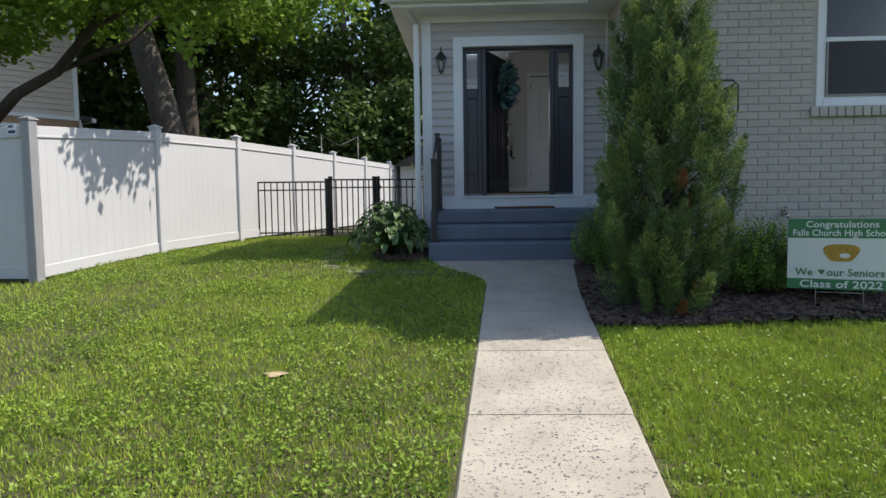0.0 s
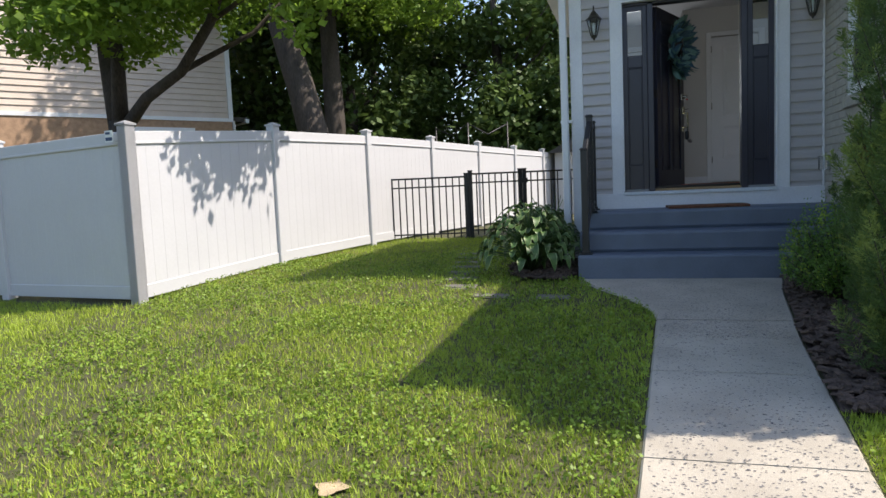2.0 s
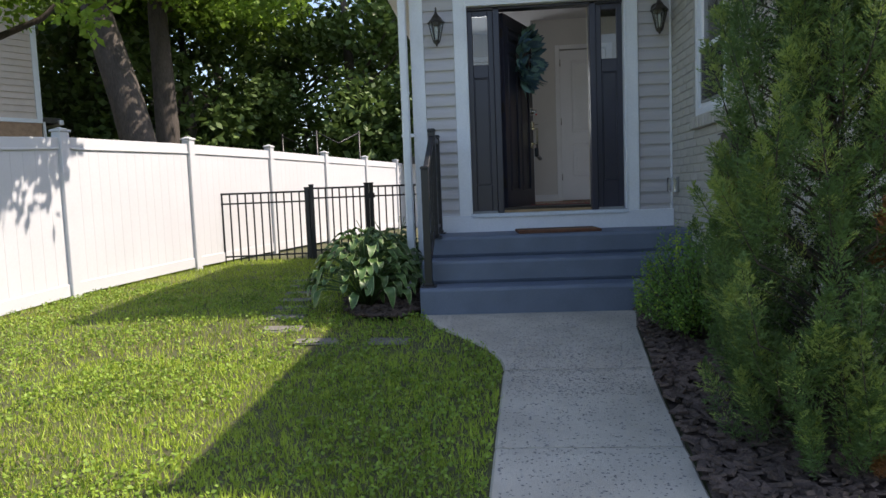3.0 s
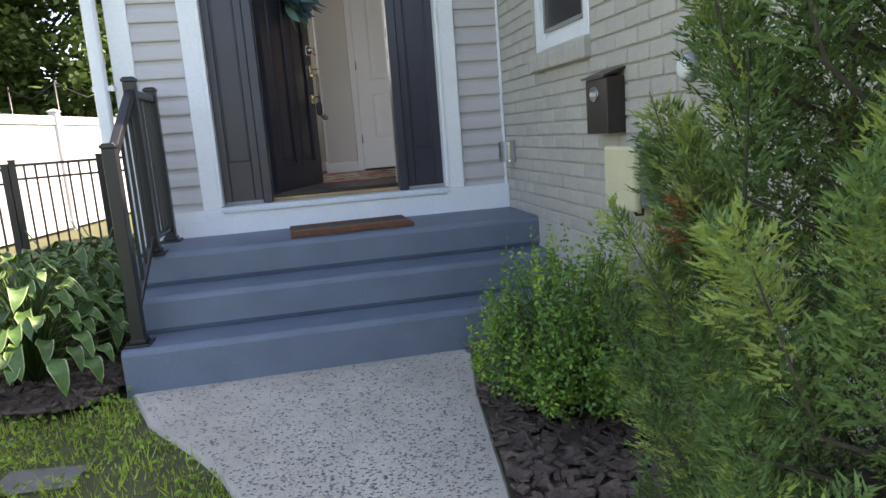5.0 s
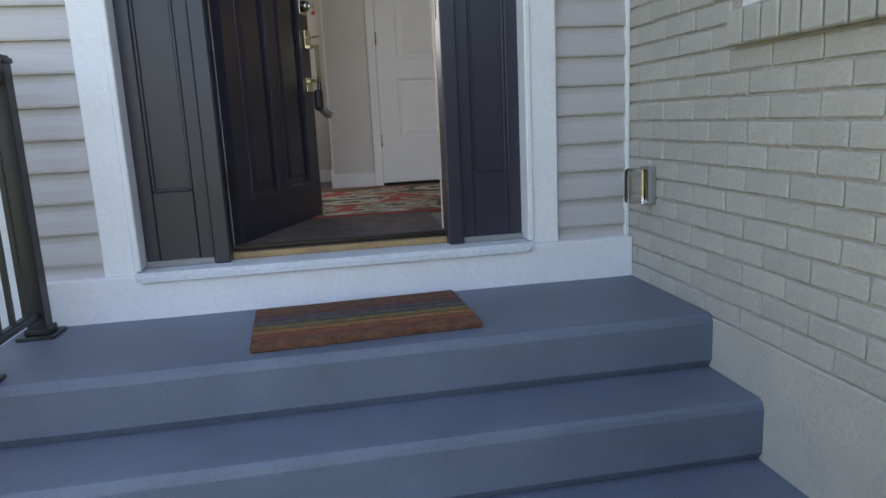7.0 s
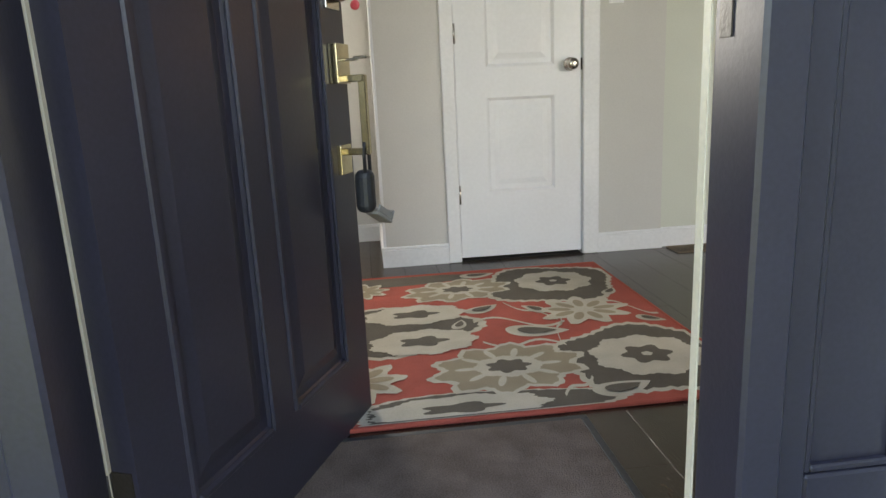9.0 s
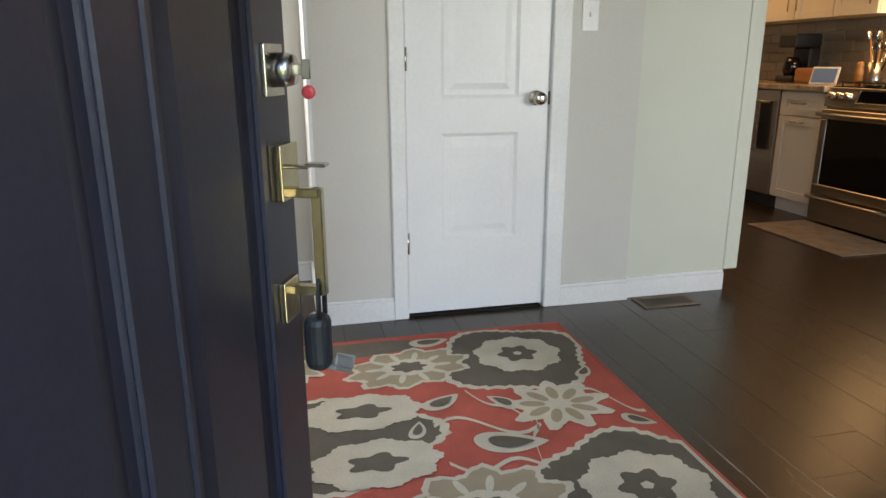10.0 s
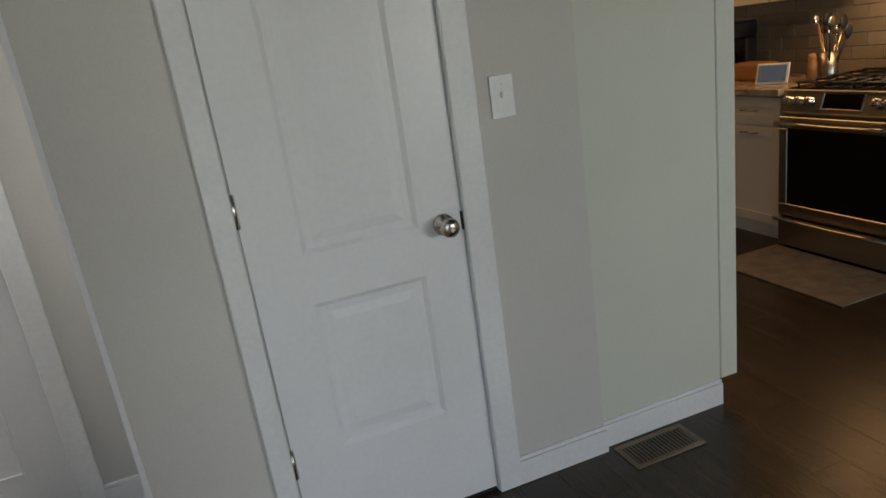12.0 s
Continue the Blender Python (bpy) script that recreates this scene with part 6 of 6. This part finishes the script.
# ---- trees ----
def tree(name, label, base, limbs, clumps, leaf_len, leaf_w, per, m, seed, category="tree", droop=0.2):
    e = thing(name, label, category, at=base)
    rg = np.random.default_rng(seed)
    tubes("trunk", limbs, M_bark, e, 9)
    out = []
    for cx, cy, cz, rx, ry, rz in clumps:
        n = int(per * (rx * ry * rz) ** 0.66)
        d = rg.normal(size=(n, 3))
        d /= np.linalg.norm(d, axis=1, keepdims=True)
        rad = rg.uniform(0.45, 1.05, n) ** 0.6
        k = np.sin(d[:, 0] * 5 + cx * 3) * np.sin(d[:, 1] * 5 + cy) * np.sin(d[:, 2] * 6 + cz) * 0.35 + 1
        c = np.array([cx, cy, cz]) + d * np.array([rx, ry, rz]) * (rad * k)[:, None]
        out.append(leaf_quads(c, leaf_len, leaf_w, rg, up=0.35, droop=droop))
    tagged(bulk("leaves", np.concatenate(out), 4, m, e), "", kind="stuff")
    return e


def branchy(p, rr, spread, n, length, r):
    """Limbs from the fork p, each a bent tapering path."""
    out = []
    for i in range(n):
        a = rr.uniform(0, 6.283)
        up = rr.uniform(0.35, 1.0)
        q = [Vector(p)]
        d = Vector((math.cos(a) * spread, math.sin(a) * spread, up)).normalized()
        for k in range(4):
            d = (d + Vector((rr.uniform(-0.25, 0.25), rr.uniform(-0.25, 0.25), rr.uniform(-0.1, 0.2)))).normalized()
            q.append(q[-1] + d * length / 4)
        out.append(([tuple(v) for v in q], [r, r * 0.75, r * 0.5, r * 0.3, r * 0.1]))
    return out


tr = random.Random(51)
mb_ = (-8.6, 1.2, gz(-8.6, 1.2))
limbs = [([(0, 0, -0.2), (0.05, 0, 1.2), (0.1, 0, 2.2)], [0.24, 0.2, 0.18]),
         ([(0.1, 0, 2.0), (-0.2, 0.2, 3.2), (-0.4, 0.3, 5.0), (-0.3, 0.2, 7.5)], [0.18, 0.15, 0.11, 0.04]),
         ([(0.1, 0, 2.0), (0.7, -0.1, 2.5), (1.5, -0.3, 2.8), (2.2, -0.5, 3.4), (2.9, -0.8, 4.4), (3.2, -1.0, 5.4)], [0.11, 0.09, 0.08, 0.07, 0.05, 0.02]),
         ([(0.1, 0, 2.1), (0.4, -0.3, 3.1), (0.6, -0.6, 4.4), (1.0, -0.9, 5.8)], [0.13, 0.1, 0.07, 0.03]),
         ([(2.2, -0.5, 3.4), (3.0, -0.8, 3.6), (4.0, -1.3, 3.9)], [0.04, 0.03, 0.012]),
         ([(1.5, -0.3, 2.8), (2.4, 0.3, 3.4), (3.4, 0.6, 4.4)], [0.05, 0.035, 0.012]),
         ([(4.0, -1.3, 3.9), (4.6, -1.1, 4.05), (5.2, -0.8, 4.25)], [0.012, 0.008, 0.004])]
limbs += branchy((0.6, -0.6, 4.4), tr, 1.0, 5, 2.6, 0.05) + branchy((-0.4, 0.3, 5.0), tr, 1.0, 6, 3.0, 0.06)
cl = [(4.2, -1.5, 3.75, 0.9, 0.9, 0.5), (3.4, -1.1, 4.3, 1.0, 1.0, 0.7), (4.9, -1.5, 3.95, 0.55, 0.6, 0.42), (2.4, -0.8, 4.7, 1.1, 1.1, 0.8), (1.2, -1.0, 5.6, 1.4, 1.4, 1.0), (3.3, 0.4, 4.9, 1.2, 1.2, 0.8), (0.2, 0.3, 6.6, 1.8, 1.8, 1.3), (-1.3, 0.2, 6.0, 1.5, 1.5, 1.2), (2.3, -0.3, 6.0, 1.5, 1.5, 1.1), (0.5, -1.2, 3.6, 0.6, 0.5, 0.4), (1.0, 0.4, 4.4, 0.8, 0.8, 0.5), (-0.3, -0.9, 4.3, 0.8, 0.7, 0.6), (-1.3, -0.6, 4.4, 0.9, 0.8, 0.6), (4.5, -0.9, 4.7, 0.9, 0.9, 0.6), (4.1, -1.6, 3.0, 0.22, 0.3, 0.35), (0.9, -1.4, 3.9, 0.8, 0.7, 0.45), (1.9, -1.2, 3.7, 0.8, 0.7, 0.4), (2.9, -1.6, 3.8, 0.8, 0.7, 0.45), (0.2, 0.6, 3.9, 0.9, 0.8, 0.6), (-0.8, -0.2, 3.7, 0.8, 0.7, 0.6), (1.6, 0.9, 4.2, 0.9, 0.9, 0.6), (3.7, -0.4, 3.9, 0.8, 0.8, 0.45), (0.6, -0.2, 3.3, 0.5, 0.5, 0.35), (4.8, -0.9, 4.0, 0.5, 0.5, 0.3), (5.2, -0.8, 4.3, 0.7, 0.6, 0.35), (1.6, -1.9, 3.35, 0.7, 0.5, 0.4), (2.6, -2.0, 3.5, 0.6, 0.5, 0.35), (0.7, -1.9, 3.1, 0.6, 0.5, 0.35)]
tree("maple_tree", "green maple tree with spreading limbs behind the fence", mb_, limbs, cl, 0.13, 0.10, 1500, M_leaf, 61)
lt = [([(0, 0, -0.2), (-0.25, 0, 1.6), (-0.7, 0.1, 3.4), (-1.2, 0.1, 5.2), (-1.6, 0.2, 8.0)], [0.42, 0.40, 0.36, 0.32, 0.18])] + branchy((-1.2, 0.1, 5.2), tr, 1.0, 6, 4.5, 0.12)
tree("leaning_tree", "tall tree with thick leaning grey trunk", (-7.9, 7.6, 0), lt, [(-1.6 + tr.uniform(-3, 3), tr.uniform(0, 3.0), 8 + tr.uniform(-1.2, 3), 2, 2, 1.4) for i in range(8)] + [(2.4, 0.4, 5.6, 1.3, 0.9, 0.7), (0.9, -0.6, 6.0, 1.3, 1.0, 0.7), (3.6, 0.9, 6.3, 1.2, 1.0, 0.8)], 0.17, 0.12, 900, M_leaf, 62)
tree("woodland_tree", "dark-barked tree behind the fence", (-9.15, 10.5, 0), [([(0, 0, 0), (0.1, 0, 3), (0, 0.1, 6), (0.2, 0, 10)], [0.34, 0.3, 0.24, 0.1])] + branchy((0, 0.1, 6), tr, 1, 6, 4, 0.1), [(tr.uniform(-2.5, 2.5), tr.uniform(0.5, 3), tr.uniform(6, 10), 2, 2, 1.5) for i in range(7)], 0.2, 0.14, 800, M_leaf, 63)
for i, (bx, by, hh, w) in enumerate(((-5.2, 15.0, 10.5, 2.6), (-2.2, 16.5, 12.0, 3.0), (1.0, 17.0, 11.0, 3.0), (-8.5, 19.0, 11.5, 3.2), (-12.0, 21, 12, 3.4), (-3.8, 21, 14, 3.4), (-16.5, 24, 12, 3.6), (-10.2, 14.0, 9.0, 2.4), (4.5, 20, 12, 3.5), (-15.5, 16.5, 10, 2.8), (-18.5, 20, 11, 3.2), (-12.8, 13.6, 7.5, 2.0))):
    rr = random.Random(70 + i)
    cl = []
    for k in range(26):
        f = rr.uniform(0.04, 1)
        a, q = rr.uniform(0, 6.283), rr.uniform(0.35, 1.0) * w * (1.05 if f < 0.7 else 1.9 - 1.2 * f)
        cl.append((q * math.cos(a), q * math.sin(a), 0.6 + f * hh, rr.uniform(0.8, 1.4), rr.uniform(0.8, 1.4), rr.uniform(0.6, 1.1)))
    tree("woodland_tree", "dense dark green tree at the back of the yards", (bx, by, 0), [([(0, 0, -0.1), (0.2, 0, hh * 0.4), (0, 0.1, hh * 0.8)], [0.25, 0.2, 0.06])] + branchy((0.2, 0, hh * 0.4), rr, 1, 5, hh * 0.35, 0.07), cl, 0.28, 0.18, 340, M_dleaf, 80 + i)
for i, (bx, by, w) in enumerate(((-3.2, 13.2, 1.9), (-6.2, 13.5, 1.9), (-0.3, 14.0, 1.9), (-9.8, 15.5, 2.2), (-13.5, 17, 2.4))):
    rr = random.Random(90 + i)
    tree("understorey_shrub", "dark leafy shrub under the trees", (bx, by, 0), [([(0, 0, -0.1), (0.1, 0.1, 1.5), (0, 0, 3)], [0.06, 0.05, 0.02])], [(rr.uniform(-w, w), rr.uniform(-0.6, 0.8), rr.uniform(0.5, 4.2), 0.9, 0.8, 0.8) for k in range(20)], 0.20, 0.13, 500, M_dleaf, 95 + i, "shrub")

# far woods closing the view behind and beside
rg = np.random.default_rng(7)
a = rg.uniform(0, 2 * math.pi, 26000)
rad = rg.uniform(42, 56, 26000)
c = np.stack([np.cos(a) * rad, np.sin(a) * rad, rg.uniform(0, 1, 26000) ** 0.8 * (8 + 3 * np.sin(a * 9) + 2 * np.sin(a * 23))], 1)
c = c[(c[:, 1] > 5) | (c[:, 0] < -20) | (rg.uniform(0, 1, 26000) < 0.2)]
tagged(bulk("far_woods", leaf_quads(c, 1.1, 0.8, rg, up=0.2), 4, M_dleaf), "distant dark green woods round the yards", "woods", kind="stuff")

# ---- neighbour's house ----
nh = thing("neighbour_house", "two-storey house with peach siding over tan brick", "house", at=(-11.9, 9.6, 0), turn=55)
boxes("wall", [(-9, 0, 0, 7, 0, 3.25)], M_tanbrick, nh)
boxes("upper_wall", [(-9, -0.02, 0.02, 7, 3.25, 7.4)], M_peach, nh)
for i in range(26):
    o = mesh("siding_plank", [(-9, -0.012, 3.25 + i * 0.16), (0, -0.012, 3.25 + i * 0.16), (0, 0.018, 3.41 + i * 0.16), (-9, 0.018, 3.41 + i * 0.16), (-9, 0.02, 3.25 + i * 0.16), (0, 0.02, 3.25 + i * 0.16)], [(0, 1, 2, 3), (4, 5, 1, 0)], M_peach, nh)
boxes("corner_trim", [(-0.1, 0.03, -0.03, 0.1, 3.25, 7.4), (-9, 0.02, -0.03, 0.01, 3.15, 3.25)], M_white, nh)
boxes("window", [(-2.6, -1.2, -0.01, 0.05, 2.3, 2.85)], M_screen, nh)
boxes("window_frame", [(-2.7, -1.1, -0.03, 0.0, 2.85, 2.95), (-2.7, -2.6, -0.03, 0.0, 2.3, 2.85), (-1.2, -1.1, -0.03, 0.0, 2.3, 2.85)], M_white, nh)
mesh("roof", [(-9.4, -0.5, 7.3), (0.5, -0.5, 7.3), (0.5, 7.5, 7.3), (-9.4, 7.5, 7.3), (-9.4, 3.5, 9.3), (0.5, 3.5, 9.3)], [(0, 1, 5, 4), (1, 2, 5), (2, 3, 4, 5), (3, 0, 4), (3, 2, 1, 0)], M_roof, nh)
boxes("lower_roof", [(0.0, 0.6, 0.3, 7, 3.2, 3.34)], M_roof, nh)
boxes("gutter", [(0.5, 0.62, 0.2, 7, 3.16, 3.28), (0.06, 0.14, 0.1, 0.2, 0.1, 3.2)], M_white, nh, 0.01)
tp = thing("trampoline_net", "black trampoline poles with sagging net behind the fence", "trampoline", at=(-5.1, 11.2, 0))
tubes("pole", [([(x, y, 0), (x, y, 2.75)], 0.025) for x, y in ((-1.1, 0), (0, -0.6), (1.0, 0))], M_iron, tp, 6)
tubes("net_edge", [([(-1.1, 0, 2.7), (-0.55, -0.3, 2.45), (0, -0.6, 2.72), (0.5, -0.3, 2.42), (1.0, 0, 2.7)], 0.018)], M_iron, tp, 5)
sh = thing("garden_shed", "grey shed roof showing over the far fence", "shed", at=(-1.9, 12.2, 0))
box("body", -1.0, 1.0, 0, 1.8, 0, 1.9, M_fence, sh)
mesh("roof", [(-1.2, -0.2, 1.85), (1.2, -0.2, 1.85), (1.2, 2, 1.85), (-1.2, 2, 1.85), (0, -0.2, 2.5), (0, 2, 2.5)], [(0, 1, 4), (1, 2, 5, 4), (2, 3, 5), (3, 0, 4, 5), (3, 2, 1, 0)], M_roof, sh)
